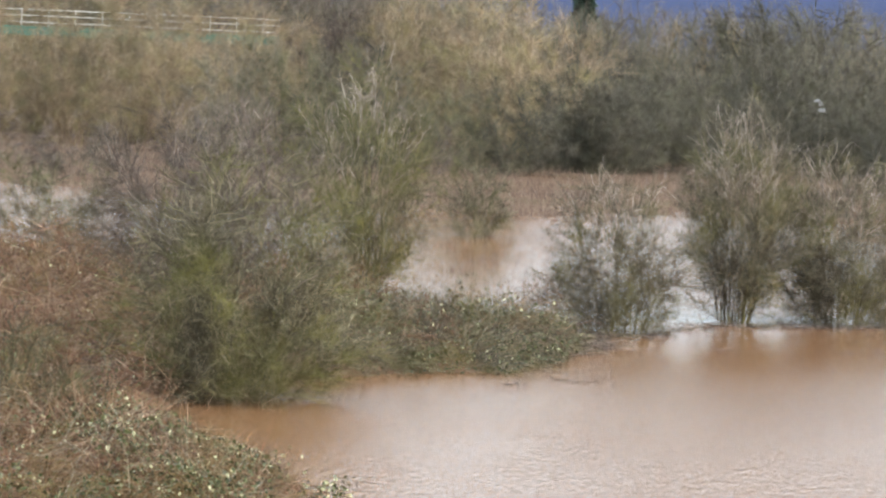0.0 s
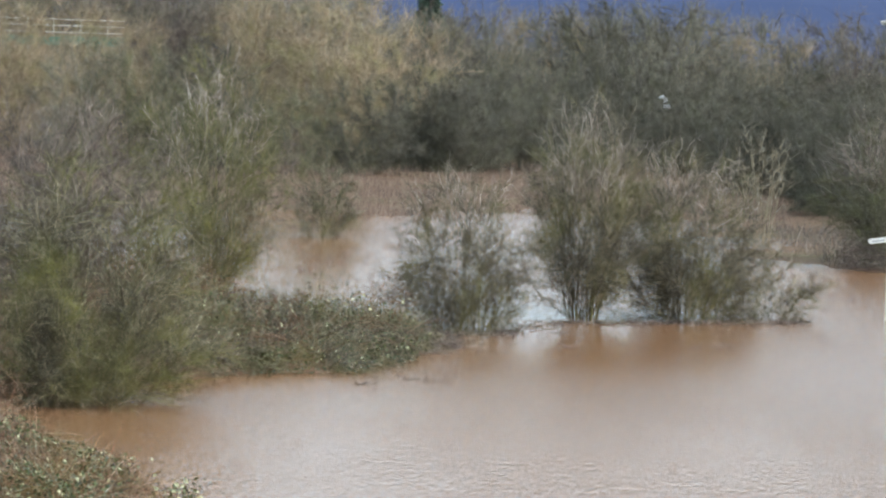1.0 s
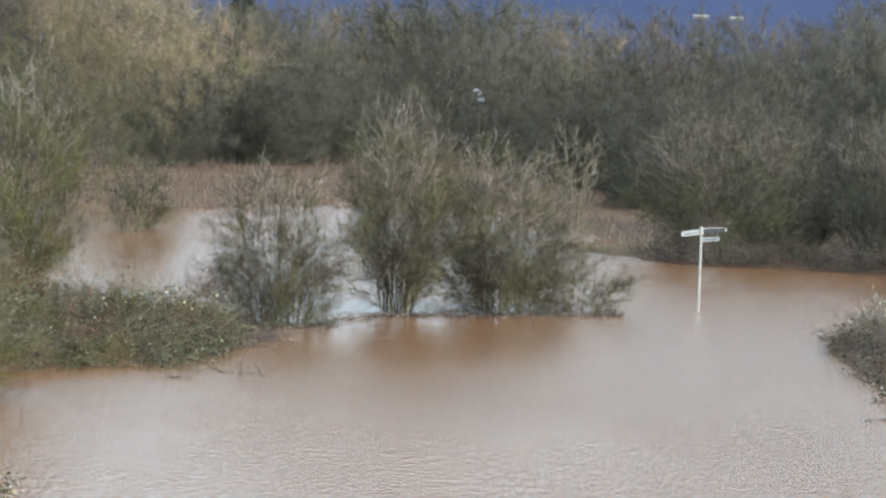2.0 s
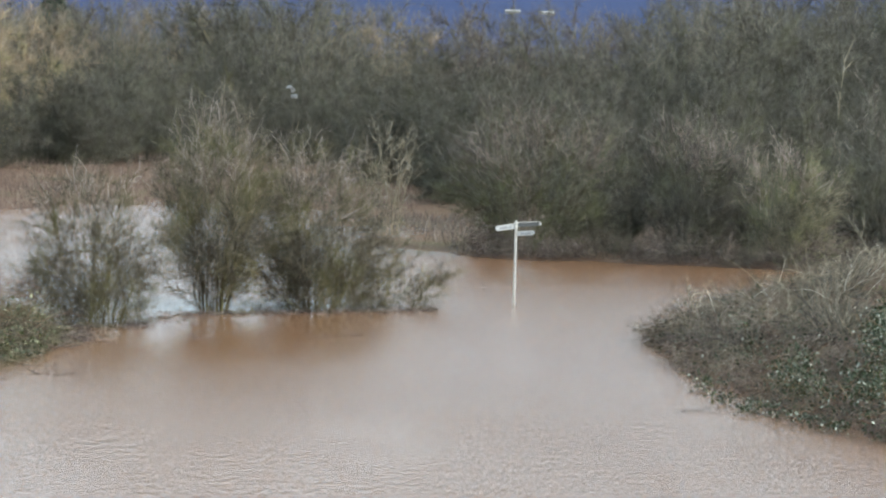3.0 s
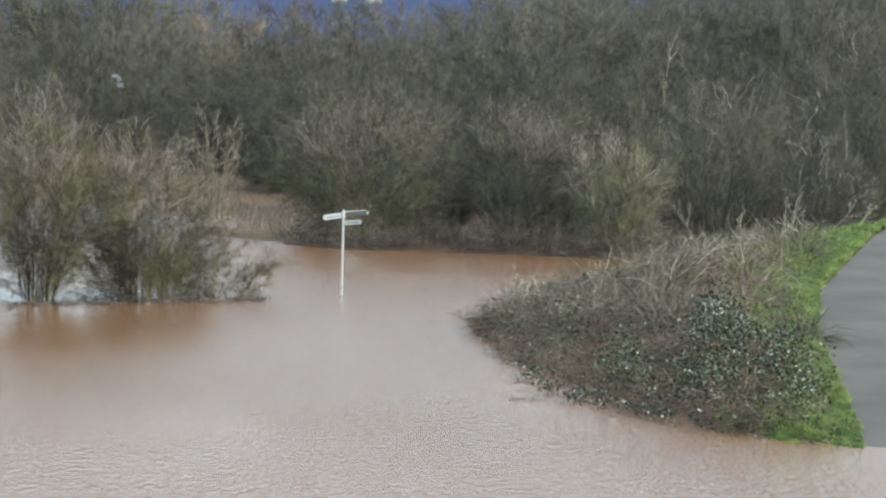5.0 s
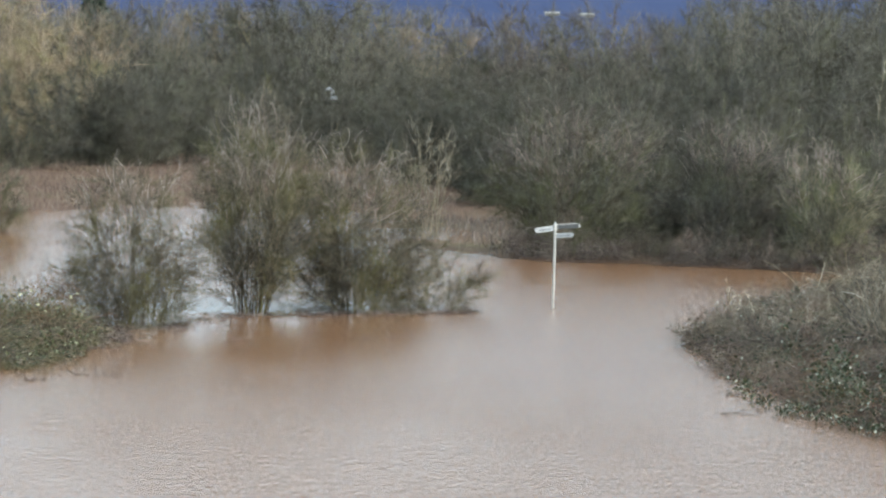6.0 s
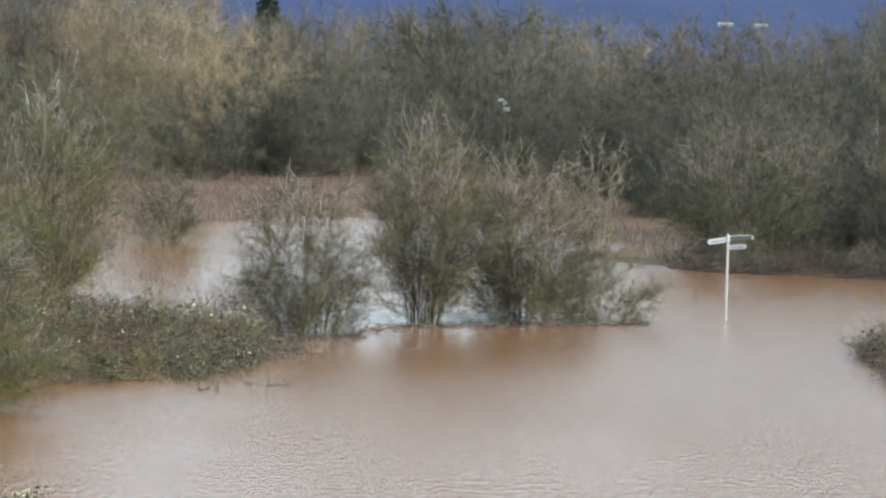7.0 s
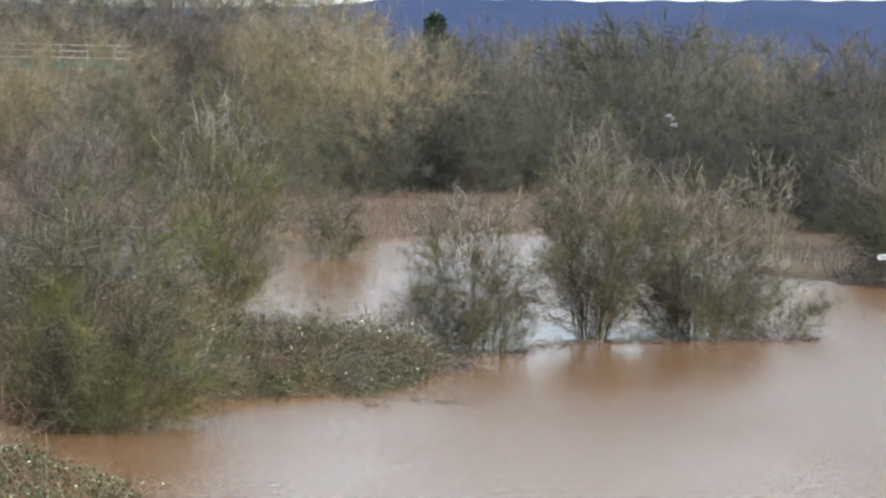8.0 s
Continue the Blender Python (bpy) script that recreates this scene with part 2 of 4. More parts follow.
class Build:
    """Gathers triangles from arrays into one mesh."""

    def __init__(self):
        self.v, self.f, self.n = [], [], 0

    def add(self, v, f):
        self.v.append(np.asarray(v, float).reshape(-1, 3))
        self.f.append(np.asarray(f, int).reshape(-1, 3) + self.n)
        self.n += len(self.v[-1])

    def tubes(self, P, R, sides=3):
        """Tapered rods along polylines P (N, S + 1, 3), radii R (N, S + 1); each ends in a point."""
        N, S = P.shape[0], P.shape[1] - 1
        d = P[:, -1] - P[:, 0]
        d /= np.linalg.norm(d, axis=1, keepdims=True) + 1e-9
        ref = np.where(np.abs(d[:, 2:3]) > 0.8, [[1.0, 0, 0]], [[0, 0, 1.0]])
        u = np.cross(d, ref)
        u /= np.linalg.norm(u, axis=1, keepdims=True) + 1e-9
        w = np.cross(d, u)
        ang = np.arange(sides) * 2 * np.pi / sides
        ring = np.cos(ang)[None, :, None] * u[:, None] + np.sin(ang)[None, :, None] * w[:, None]
        rings = P[:, :S, None] + R[:, :S, None, None] * ring[:, None]
        per = S * sides + 1
        v = np.concatenate([rings.reshape(N, S * sides, 3), P[:, S:S + 1]], 1)
        f = []
        for s in range(S - 1):
            for k in range(sides):
                a, b = s * sides + k, s * sides + (k + 1) % sides
                f += [(a, b, b + sides), (a, b + sides, a + sides)]
        for k in range(sides):
            f.append(((S - 1) * sides + k, (S - 1) * sides + (k + 1) % sides, S * sides))
        f = np.array(f)[None] + (np.arange(N) * per)[:, None, None]
        self.add(v, f)

    def leaves(self, p, d, size, rng, width=0.6):
        """Folded leaves: two triangles a leaf along the direction d, creased on the midrib."""
        N = len(p)
        d = d / (np.linalg.norm(d, axis=1, keepdims=True) + 1e-9)
        side = np.cross(d, rng.normal(size=(N, 3)))
        side /= np.linalg.norm(side, axis=1, keepdims=True) + 1e-9
        nrm = np.cross(d, side)
        s = size[:, None]
        mid = p + d * s * 0.45
        v = np.stack([p, mid + side * s * width / 2 + nrm * s * 0.12, p + d * s, mid - side * s * width / 2 + nrm * s * 0.12], 1)
        f = np.array([(0, 1, 2), (0, 2, 3)])[None] + (np.arange(N) * 4)[:, None, None]
        self.add(v, f)

    def mesh(self, name, mat):
        v, f = np.concatenate(self.v), np.concatenate(self.f)
        me = bpy.data.meshes.new(name)
        me.vertices.add(len(v))
        me.vertices.foreach_set("co", v.ravel())
        me.loops.add(f.size)
        me.loops.foreach_set("vertex_index", f.ravel().astype(np.int32))
        me.polygons.add(len(f))
        me.polygons.foreach_set("loop_start", np.arange(0, f.size, 3, dtype=np.int32))
        me.update(calc_edges=True)
        me.validate()
        me.materials.append(mat)
        return me


def part(name, data, parent, label=""):
    """Links a mesh (or a bmesh already turned into one) as one part under a thing."""
    ob = new(name, data)
    ob.parent = parent
    return tagged(ob, label) if label else ob


def bm_mesh(name, bm, mat):
    me = bpy.data.meshes.new(name)
    bm.to_mesh(me)
    bm.free()
    me.materials.append(mat)
    return me


def box(bm, size, at, rot=None):
    r = bmesh.ops.create_cube(bm, size=1.0)
    m = Matrix.Translation(at) @ (rot or Matrix()) @ Matrix.Diagonal((*size, 1))
    bmesh.ops.transform(bm, matrix=m, verts=r["verts"])
    return r["verts"]


def unit(v):
    return v / (np.linalg.norm(v, axis=-1, keepdims=True) + 1e-9)


def along(P, idx, t):
    """Points and directions at the fractions t along the polylines P[idx]."""
    S = P.shape[1] - 1
    k = np.minimum((t * S).astype(int), S - 1)
    a, b = P[idx, k], P[idx, k + 1]
    fr = (t * S - k)[:, None]
    return a + (b - a) * fr, unit(b - a)


def bend(rng, p, d, length, S, wander, up):
    """Polylines from p along d with some wander and a turn upwards."""
    N = len(p)
    P = np.empty((N, S + 1, 3))
    P[:, 0] = p
    for s in range(S):
        d = unit(d + rng.normal(size=(N, 3)) * wander + np.array([0, 0, up]))
        P[:, s + 1] = P[:, s] + d * (length / S)[:, None]
    return P


def grow(rng, height, width, stems, branches, twigs, base=0.3, low=0.12, twig_len=0.6, twig_r=0.007, up=0.05, stem_r=None, wild=0.65, side=0.2, fine=2, wander=0.2, shoots=0, reach=1.0, belly=0.45, arch=0.08, thick=1.0):
    """A bare shrub or tree: rods for its stems, one build for limbs and twigs, one for the forked top shoots.
    side: height at which the lowest stems end; belly: height of the widest part, both as parts of the whole;
    arch: how far a stem rises before it leans out; wild: how far the twigs stray from their limb."""
    stem_r = stem_r or 0.0045 * height
    az = np.arange(stems) * 2.39996 + rng.uniform(0, 6.28) + rng.normal(size=stems) * 0.25
    z = side + (1 - side) * ((np.arange(stems) + rng.uniform(0, 1, stems)) / stems) ** 0.85
    s = np.where(z > belly, (z - belly) / (1 - belly), (z - belly) / max(belly, 0.01) * 0.8)
    r = np.sqrt(np.maximum(1 - s * s, 0.01)) * width / 2
    k = rng.uniform(0.7, 1.0, stems)
    q = np.stack([np.cos(az), np.sin(az)], 1)
    b = np.concatenate([q * base * rng.uniform(0.2, 1, (stems, 1)), np.full((stems, 1), -0.5)], 1)
    top = np.concatenate([q * (r * k)[:, None], (height * z * (0.5 + 0.5 * k))[:, None]], 1)
    ctrl = b * 0.5 + top * 0.5
    ctrl[:, :2] *= rng.uniform(0.6, 0.95, (stems, 1))
    ctrl[:, 2] += height * arch * rng.uniform(0.3, 1.3, stems)
    t = np.linspace(0, 1, 8)[None, :, None]
    SP = (1 - t) ** 2 * b[:, None] + 2 * t * (1 - t) * ctrl[:, None] + t * t * top[:, None]
    SP[:, 1:] += rng.normal(size=SP[:, 1:].shape) * 0.014 * height * np.linspace(0.2, 1, 7)[None, :, None]
    SR = stem_r * rng.uniform(0.55, 1.1, stems)[:, None] * np.linspace(1, 0.13, 8)[None]
    i = rng.integers(0, stems, branches)
    tt = low + (0.99 - low) * rng.uniform(0, 1, branches) ** 0.75
    p, d = along(SP, i, tt)
    spray = unit(p * np.array([1, 1, 0.0]) + rng.normal(size=p.shape) * 0.15)
    d = unit(d * 0.6 + spray * 0.35 + rng.normal(size=(branches, 3)) * 0.5)
    L = height * reach * rng.uniform(0.1, 0.34, branches) * (1.15 - 0.55 * tt)
    BP = bend(rng, p, d, L, 1 + fine, wander, up)
    i = rng.integers(0, branches, twigs)
    tt = np.minimum(rng.uniform(0.05, 1.0, twigs) ** 0.8, 0.999)
    p, d = along(BP, i, tt)
    d = unit(d + rng.normal(size=(twigs, 3)) * wild)
    TP = bend(rng, p, d, twig_len * rng.uniform(0.35, 1.35, twigs), fine, wander, up)
    # bring the crown to its height and width
    tip = TP[:, -1]
    sz = height / np.quantile(tip[:, 2], 0.985)
    sx = width / 2 / np.quantile(np.hypot(tip[:, 0], tip[:, 1]), 0.83)
    f = np.array([sx, sx, sz])
    SP, BP, TP = SP * f, BP * f, TP * f
    tips = None
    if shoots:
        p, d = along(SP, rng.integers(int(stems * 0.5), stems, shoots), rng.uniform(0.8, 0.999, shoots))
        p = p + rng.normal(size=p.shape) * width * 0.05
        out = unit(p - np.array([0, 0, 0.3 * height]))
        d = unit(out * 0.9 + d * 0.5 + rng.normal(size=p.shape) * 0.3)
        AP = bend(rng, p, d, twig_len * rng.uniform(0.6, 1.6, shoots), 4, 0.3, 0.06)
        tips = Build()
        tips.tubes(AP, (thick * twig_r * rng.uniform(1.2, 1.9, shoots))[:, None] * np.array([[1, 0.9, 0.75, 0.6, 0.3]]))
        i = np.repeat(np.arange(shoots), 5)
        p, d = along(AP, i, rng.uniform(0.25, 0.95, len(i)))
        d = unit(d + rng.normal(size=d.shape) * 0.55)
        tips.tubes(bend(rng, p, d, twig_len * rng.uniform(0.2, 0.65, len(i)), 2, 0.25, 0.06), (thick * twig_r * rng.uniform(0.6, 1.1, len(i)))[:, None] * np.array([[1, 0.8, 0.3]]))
    crown = Build()
    crown.tubes(BP, (stem_r * 0.36 * rng.uniform(0.6, 1.1, branches))[:, None] * np.linspace(1, 0.35, fine + 2)[None])
    crown.tubes(TP, (twig_r * rng.uniform(0.6, 1.3, twigs))[:, None] * np.linspace(1, 0.4, fine + 1)[None])
    return SP, SR, crown, tips


def shrub(name, label, category, rng, x, y, z, mat, group="", tip_mat=LIT_TIPS, **kw):
    """A shrub or tree as an Empty at its foot, with every stem and the twiggy crown as parts."""
    SP, SR, crown, tips = grow(rng, **kw)
    root = tagged(new(name), label, category, group)
    root.matrix_world = pose(x, y, z)
    for k in range(len(SP)):
        b = Build()
        b.tubes(SP[k:k + 1], SR[k:k + 1], 6)
        part("stem", b.mesh("stem", mat), root)
    part("crown", crown.mesh("crown", mat), root)
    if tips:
        tagged(part("top_growth", tips.mesh("top_growth", tip_mat), root, "upright shoots at the top of the crown, pale with sunlight put into the colour"), kind="stuff")
    return root


def polar(az, dist):
    return dist * math.sin(radians(az)), dist * math.cos(radians(az))


# ---- ground, water, road ----
LEFT_BANK = [(-8.4, 46), (-9.2, 52.3), (-10.9, 54.8), (-12.9, 58.0), (-14.3, 62.3), (-14.4, 66), (-12.5, 72.6), (-9.4, 75.8), (-7.5, 81.5), (-8.3, 85), (-11.2, 86.5), (-14.4, 90), (-15.2, 97), (-17.5, 101.5), (-22, 106), (-40, 108), (-70, 90), (-70, 40)]
RIGHT_BANK = [(7.8, 86.5), (8.3, 79), (9.6, 70.8), (11.2, 64.4), (13.5, 62.6), (18, 62), (30, 66), (70, 90), (70, 150), (42, 146), (27, 124), (17.2, 110), (12.4, 97.6), (9.2, 91)]
FAR_SHORE = [(-400, 175), (-60, 160), (-40, 156), (-30, 150), (-18, 148), (-12, 160), (-7, 166), (0, 148), (2.5, 134), (3.4, 123.6), (5, 121), (9, 120.8), (13, 119.4), (16, 118.1), (22, 117), (40, 126), (90, 128), (400, 100), (4000, 500), (4000, 4500), (-4000, 4500), (-4000, 400)]
ROAD_EDGE = [(58, 12.7, -0.4), (61.5, 13.2, -0.12), (64, 13.6, 0.1), (71, 14.5, 0.5), (77, 15.3, 0.9), (85, 16.9, 1.4), (98, 21.0, 2.1), (115, 27.0, 2.5), (140, 36.0, 2.6)]


def road_at(y):
    ys = [r[0] for r in ROAD_EDGE]
    return np.interp(y, ys, [r[1] for r in ROAD_EDGE]), np.interp(y, ys, [r[2] for r in ROAD_EDGE])


def inside(poly, x, y):
    """Distance to the outline of a polygon, positive within it."""
    q = np.array(poly, float)
    best = np.full(x.shape, 1e9)
    odd = np.zeros(x.shape, bool)
    for (x0, y0), (x1, y1) in zip(q, np.roll(q, -1, 0)):
        dx, dy = x1 - x0, y1 - y0
        t = np.clip(((x - x0) * dx + (y - y0) * dy) / (dx * dx + dy * dy), 0, 1)
        best = np.minimum(best, np.hypot(x - x0 - t * dx, y - y0 - t * dy))
        cross = ((y0 > y) != (y1 > y))
        odd ^= cross & (x < (dx * (y - y0) / (dy if dy else 1e-9)) + x0)
    return np.where(odd, best, -best)


def height_at(x, y):
    x, y = np.asarray(x, float), np.asarray(y, float)
    wob = 0.35 * np.sin(x * 1.7 + y * 0.9) + 0.25 * np.sin(y * 2.3 - x * 1.1)
    li = inside(LEFT_BANK, x, y) + 0.6 * wob
    l = np.where(li < 0.8, np.clip(li * 0.4, -0.7, 1), 0.32 + np.clip((li - 0.8) * 0.06, 0, 0.5))
    rx, rz = road_at(y)
    r = np.minimum(np.clip((inside(RIGHT_BANK, x, y) + 0.4 * wob) * 0.3, -0.7, 3), np.maximum(rz, -0.4) + 0.02)
    ragged = 3.5 * np.sin(x * 0.45 + 2 * np.sin(y * 0.2)) * np.sin(y * 0.3 + x * 0.15) * (x < 3)
    f = np.clip((inside(FAR_SHORE, x, y) + wob + ragged) * 0.02, -0.7, 0.5)
    return np.maximum(np.maximum(l, r), f)


def hummock(x, y):
    """Lumpy turf beside the lane."""
    return 0.17 * (0.5 + 0.5 * np.sin(x * 5.3 + 2.1 * np.sin(y * 1.7)) * np.sin(y * 3.1 + 1.3 * np.sin(x * 2.9))) + 0.05 * np.sin(x * 11 + y * 4) * np.sin(y * 8.3 - x * 3)


def sheet(xs, ys, fz, name, mat):
    X, Y = np.meshgrid(xs, ys)
    v = np.stack([X, Y, fz(X, Y)], -1).reshape(-1, 3)
    nx = len(xs)
    i = (np.arange(len(ys) - 1)[:, None] * nx + np.arange(nx - 1)[None]).ravel()
    f = np.concatenate([np.stack([i, i + 1, i + nx + 1], 1), np.stack([i, i + nx + 1, i + nx], 1)])
    b = Build()
    b.add(v, f)
    return b.mesh(name, mat)


gx = np.concatenate([[-4000, -1500, -600, -300, -150, -100, -80], np.arange(-70, 60.1, 0.7), [70, 90, 140, 300, 600, 1500, 4000]])
gy = np.concatenate([[-4000, -1000, -400, -100, 0, 30, 40], np.arange(46, 130, 0.7), np.arange(130, 260, 3), [300, 400, 700, 1100, 1600, 3000, 4400]])
ground = tagged(new("ground", sheet(gx, gy, height_at, "ground", SOIL)), "brown winter soil and leaf litter beneath the flood", "ground", kind="structure")
for p in ground.data.polygons:
    p.use_smooth = True
water = tagged(new("water", sheet(np.array([-420, -100, 0, 100, 420.0]), np.array([-420, 60, 180, 300.0]), lambda x, y: x * 0, "water", WATER)),
               "brown muddy flood water with fine ripples and sky glare", "water", kind="structure")


def strip(ys, left, right, lift, name, mat):
    b = Build()
    v, f = [], []
    n = 7
    for y in ys:
        ex, ez = road_at(y)
        for k in range(n):
            s = k / (n - 1)
            v.append((ex + left + (right - left) * s, y, float(ez) + lift + 0.04 * math.sin(math.pi * s)))
    for r in range(len(ys) - 1):
        for k in range(n - 1):
            a = r * n + k
            f += [(a, a + 1, a + n + 1), (a, a + n + 1, a + n)]
    b.add(v, f)
    return b.mesh(name, mat)


road = tagged(new("road", strip(np.arange(58, 140.1, 1.0), 0.0, 3.4, 0.05, "road", ASPHALT)), "worn grey asphalt lane sloping down into the flood", "road", kind="structure")

# ---- far hills ----


def ridge(x):
    """Crest of the hills: lower towards the west, with a ragged line of woods on top."""
    drop = np.clip((-380 - x) / 180, 0, 1)
    return 105 + 3 * np.sin(x / 260 + 0.8) + 2 * np.sin(x / 97) + 0.9 * np.sin(x / 23) + 0.7 * np.sin(x / 9.1) - 15 * drop * drop * (3 - 2 * drop)


HN = 801
hx = np.linspace(-2600, 2600, HN)
hb = Build()
hv = np.concatenate([np.stack([hx, np.full_like(hx, 3300), np.zeros_like(hx)], 1), np.stack([hx, np.full_like(hx, 3700), ridge(hx) * 0.7], 1),
                     np.stack([hx, np.full_like(hx, 4000), ridge(hx)], 1), np.stack([hx, np.full_like(hx, 4600), ridge(hx) * 0.0], 1)])
hi = np.arange(HN - 1)
hb.add(hv, np.concatenate([np.concatenate([np.stack([hi + r * HN, hi + 1 + r * HN, hi + HN + 1 + r * HN], 1), np.stack([hi + r * HN, hi + HN + 1 + r * HN, hi + HN + r * HN], 1)]) for r in range(3)]))
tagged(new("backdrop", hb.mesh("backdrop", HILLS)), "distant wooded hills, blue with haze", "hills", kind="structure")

# ---- near shrubs standing in the flood ----
R = np.random.default_rng(7)
shrub("willow_shrub", "large bushy olive-green bare willow at the water's edge", "shrub", np.random.default_rng(101), -13.5, 67.4, 0, MOSSY,
      height=4.9, width=5.1, stems=46, branches=840, twigs=19000, base=0.8, low=0.05, twig_len=0.6, twig_r=0.005, side=0.03, belly=0.33, up=0.04, shoots=60, tip_mat=SHORE_LIT_TIPS)
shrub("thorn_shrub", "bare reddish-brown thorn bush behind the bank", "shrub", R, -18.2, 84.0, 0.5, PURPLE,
      height=5.3, width=5.4, stems=18, branches=320, twigs=7000, base=0.9, low=0.1, twig_len=0.75, twig_r=0.0055, up=0.1, side=0.3, shoots=110, tip_mat=SHORE_LIT_TIPS)
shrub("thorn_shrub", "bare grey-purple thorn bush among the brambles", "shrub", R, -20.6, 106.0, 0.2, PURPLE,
      height=5.4, width=5.4, stems=14, branches=260, twigs=4500, base=0.9, low=0.1, twig_len=0.8, twig_r=0.008, up=0.1, side=0.3, fine=1, shoots=70, tip_mat=SHORE_LIT_TIPS)
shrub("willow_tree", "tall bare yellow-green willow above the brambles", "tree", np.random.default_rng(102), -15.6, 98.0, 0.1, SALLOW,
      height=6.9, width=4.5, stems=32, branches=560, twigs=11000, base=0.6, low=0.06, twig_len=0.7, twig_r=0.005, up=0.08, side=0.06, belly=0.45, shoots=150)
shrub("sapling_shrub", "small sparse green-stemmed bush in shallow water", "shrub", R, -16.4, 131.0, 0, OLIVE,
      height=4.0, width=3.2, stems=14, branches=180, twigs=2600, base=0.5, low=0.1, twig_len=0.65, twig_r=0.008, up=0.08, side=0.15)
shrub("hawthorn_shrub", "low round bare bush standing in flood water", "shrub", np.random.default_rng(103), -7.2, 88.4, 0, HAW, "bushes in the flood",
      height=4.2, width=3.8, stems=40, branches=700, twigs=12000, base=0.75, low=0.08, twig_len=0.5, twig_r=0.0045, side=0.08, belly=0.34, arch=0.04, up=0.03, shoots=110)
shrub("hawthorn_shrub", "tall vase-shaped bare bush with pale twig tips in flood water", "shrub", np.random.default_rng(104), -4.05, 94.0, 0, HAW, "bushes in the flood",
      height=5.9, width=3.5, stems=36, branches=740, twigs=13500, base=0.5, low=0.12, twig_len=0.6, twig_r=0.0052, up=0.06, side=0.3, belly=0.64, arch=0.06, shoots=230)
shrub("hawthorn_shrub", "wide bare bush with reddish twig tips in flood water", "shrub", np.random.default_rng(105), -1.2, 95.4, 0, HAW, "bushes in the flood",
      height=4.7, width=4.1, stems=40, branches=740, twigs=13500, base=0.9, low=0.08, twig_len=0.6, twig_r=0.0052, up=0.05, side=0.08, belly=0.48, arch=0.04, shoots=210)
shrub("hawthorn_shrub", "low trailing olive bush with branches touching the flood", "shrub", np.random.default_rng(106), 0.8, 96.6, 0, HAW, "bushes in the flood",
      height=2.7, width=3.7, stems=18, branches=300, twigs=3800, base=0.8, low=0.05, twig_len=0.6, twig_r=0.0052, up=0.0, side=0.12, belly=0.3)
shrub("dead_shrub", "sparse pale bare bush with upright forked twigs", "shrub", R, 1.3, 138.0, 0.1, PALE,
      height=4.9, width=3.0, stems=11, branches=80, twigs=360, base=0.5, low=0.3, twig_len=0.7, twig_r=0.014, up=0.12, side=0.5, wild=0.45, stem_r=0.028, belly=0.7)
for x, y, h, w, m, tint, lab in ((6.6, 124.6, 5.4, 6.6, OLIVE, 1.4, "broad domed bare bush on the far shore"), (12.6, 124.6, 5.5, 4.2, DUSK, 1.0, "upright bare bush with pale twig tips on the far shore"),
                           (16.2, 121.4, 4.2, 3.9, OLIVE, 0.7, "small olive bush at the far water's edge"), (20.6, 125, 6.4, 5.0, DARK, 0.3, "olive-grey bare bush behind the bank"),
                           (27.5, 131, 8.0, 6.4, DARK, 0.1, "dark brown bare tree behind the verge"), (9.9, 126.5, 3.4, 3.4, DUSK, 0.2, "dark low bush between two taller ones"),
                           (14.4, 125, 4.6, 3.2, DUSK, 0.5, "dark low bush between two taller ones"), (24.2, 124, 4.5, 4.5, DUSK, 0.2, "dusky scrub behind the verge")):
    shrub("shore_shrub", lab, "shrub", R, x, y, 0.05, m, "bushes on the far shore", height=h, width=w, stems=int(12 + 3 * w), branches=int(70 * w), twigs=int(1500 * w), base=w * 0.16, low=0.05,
          twig_len=0.8, twig_r=0.0075, up=0.1, side=0.12, belly=0.5, fine=1, shoots=int(44 * w * tint), thick=1.0, tip_mat=SHORE_LIT_TIPS)
shrub("willow_shrub", "mossy bush with level boughs at the end of the bank", "shrub", R, -16.5, 60.2, 0.3, MOSSY,
      height=2.2, width=3.4, stems=22, branches=110, twigs=1100, base=0.4, low=0.1, twig_len=0.5, twig_r=0.006, side=0.05, belly=0.3, stem_r=0.022, up=0.0)
shrub("sapling_shrub", "slender yellow-green sapling on the bank", "shrub", R, -15.7, 66.2, 0.1, PALE,
      height=1.4, width=0.9, stems=3, branches=16, twigs=60, base=0.08, low=0.2, twig_len=0.4, twig_r=0.006, side=0.4)
shrub("thorn_shrub", "olive scrub beside the far pool", "shrub", R, -31.0, 118.0, 0.2, OLIVE,
      height=2.9, width=6.0, stems=14, branches=240, twigs=3200, base=1.2, low=0.05, twig_len=0.7, twig_r=0.008, side=0.1)
for x, y, h, w in ((-48, 172, 3.4, 6.5), (-42, 166, 3.0, 6.0), (-36.5, 172, 3.6, 6.0), (-31, 168, 3.2, 5.5), (-26, 176, 3.6, 6.0)):
    shrub("thorn_shrub", "low grey-purple thorn scrub at the edge of the meadow", "shrub", R, x, y, 0.2, PURPLE, "scrub of the far meadow", height=h, width=w, stems=9, branches=120, twigs=1600,
          base=0.9, low=0.05, twig_len=0.8, twig_r=0.011, side=0.15, fine=1)

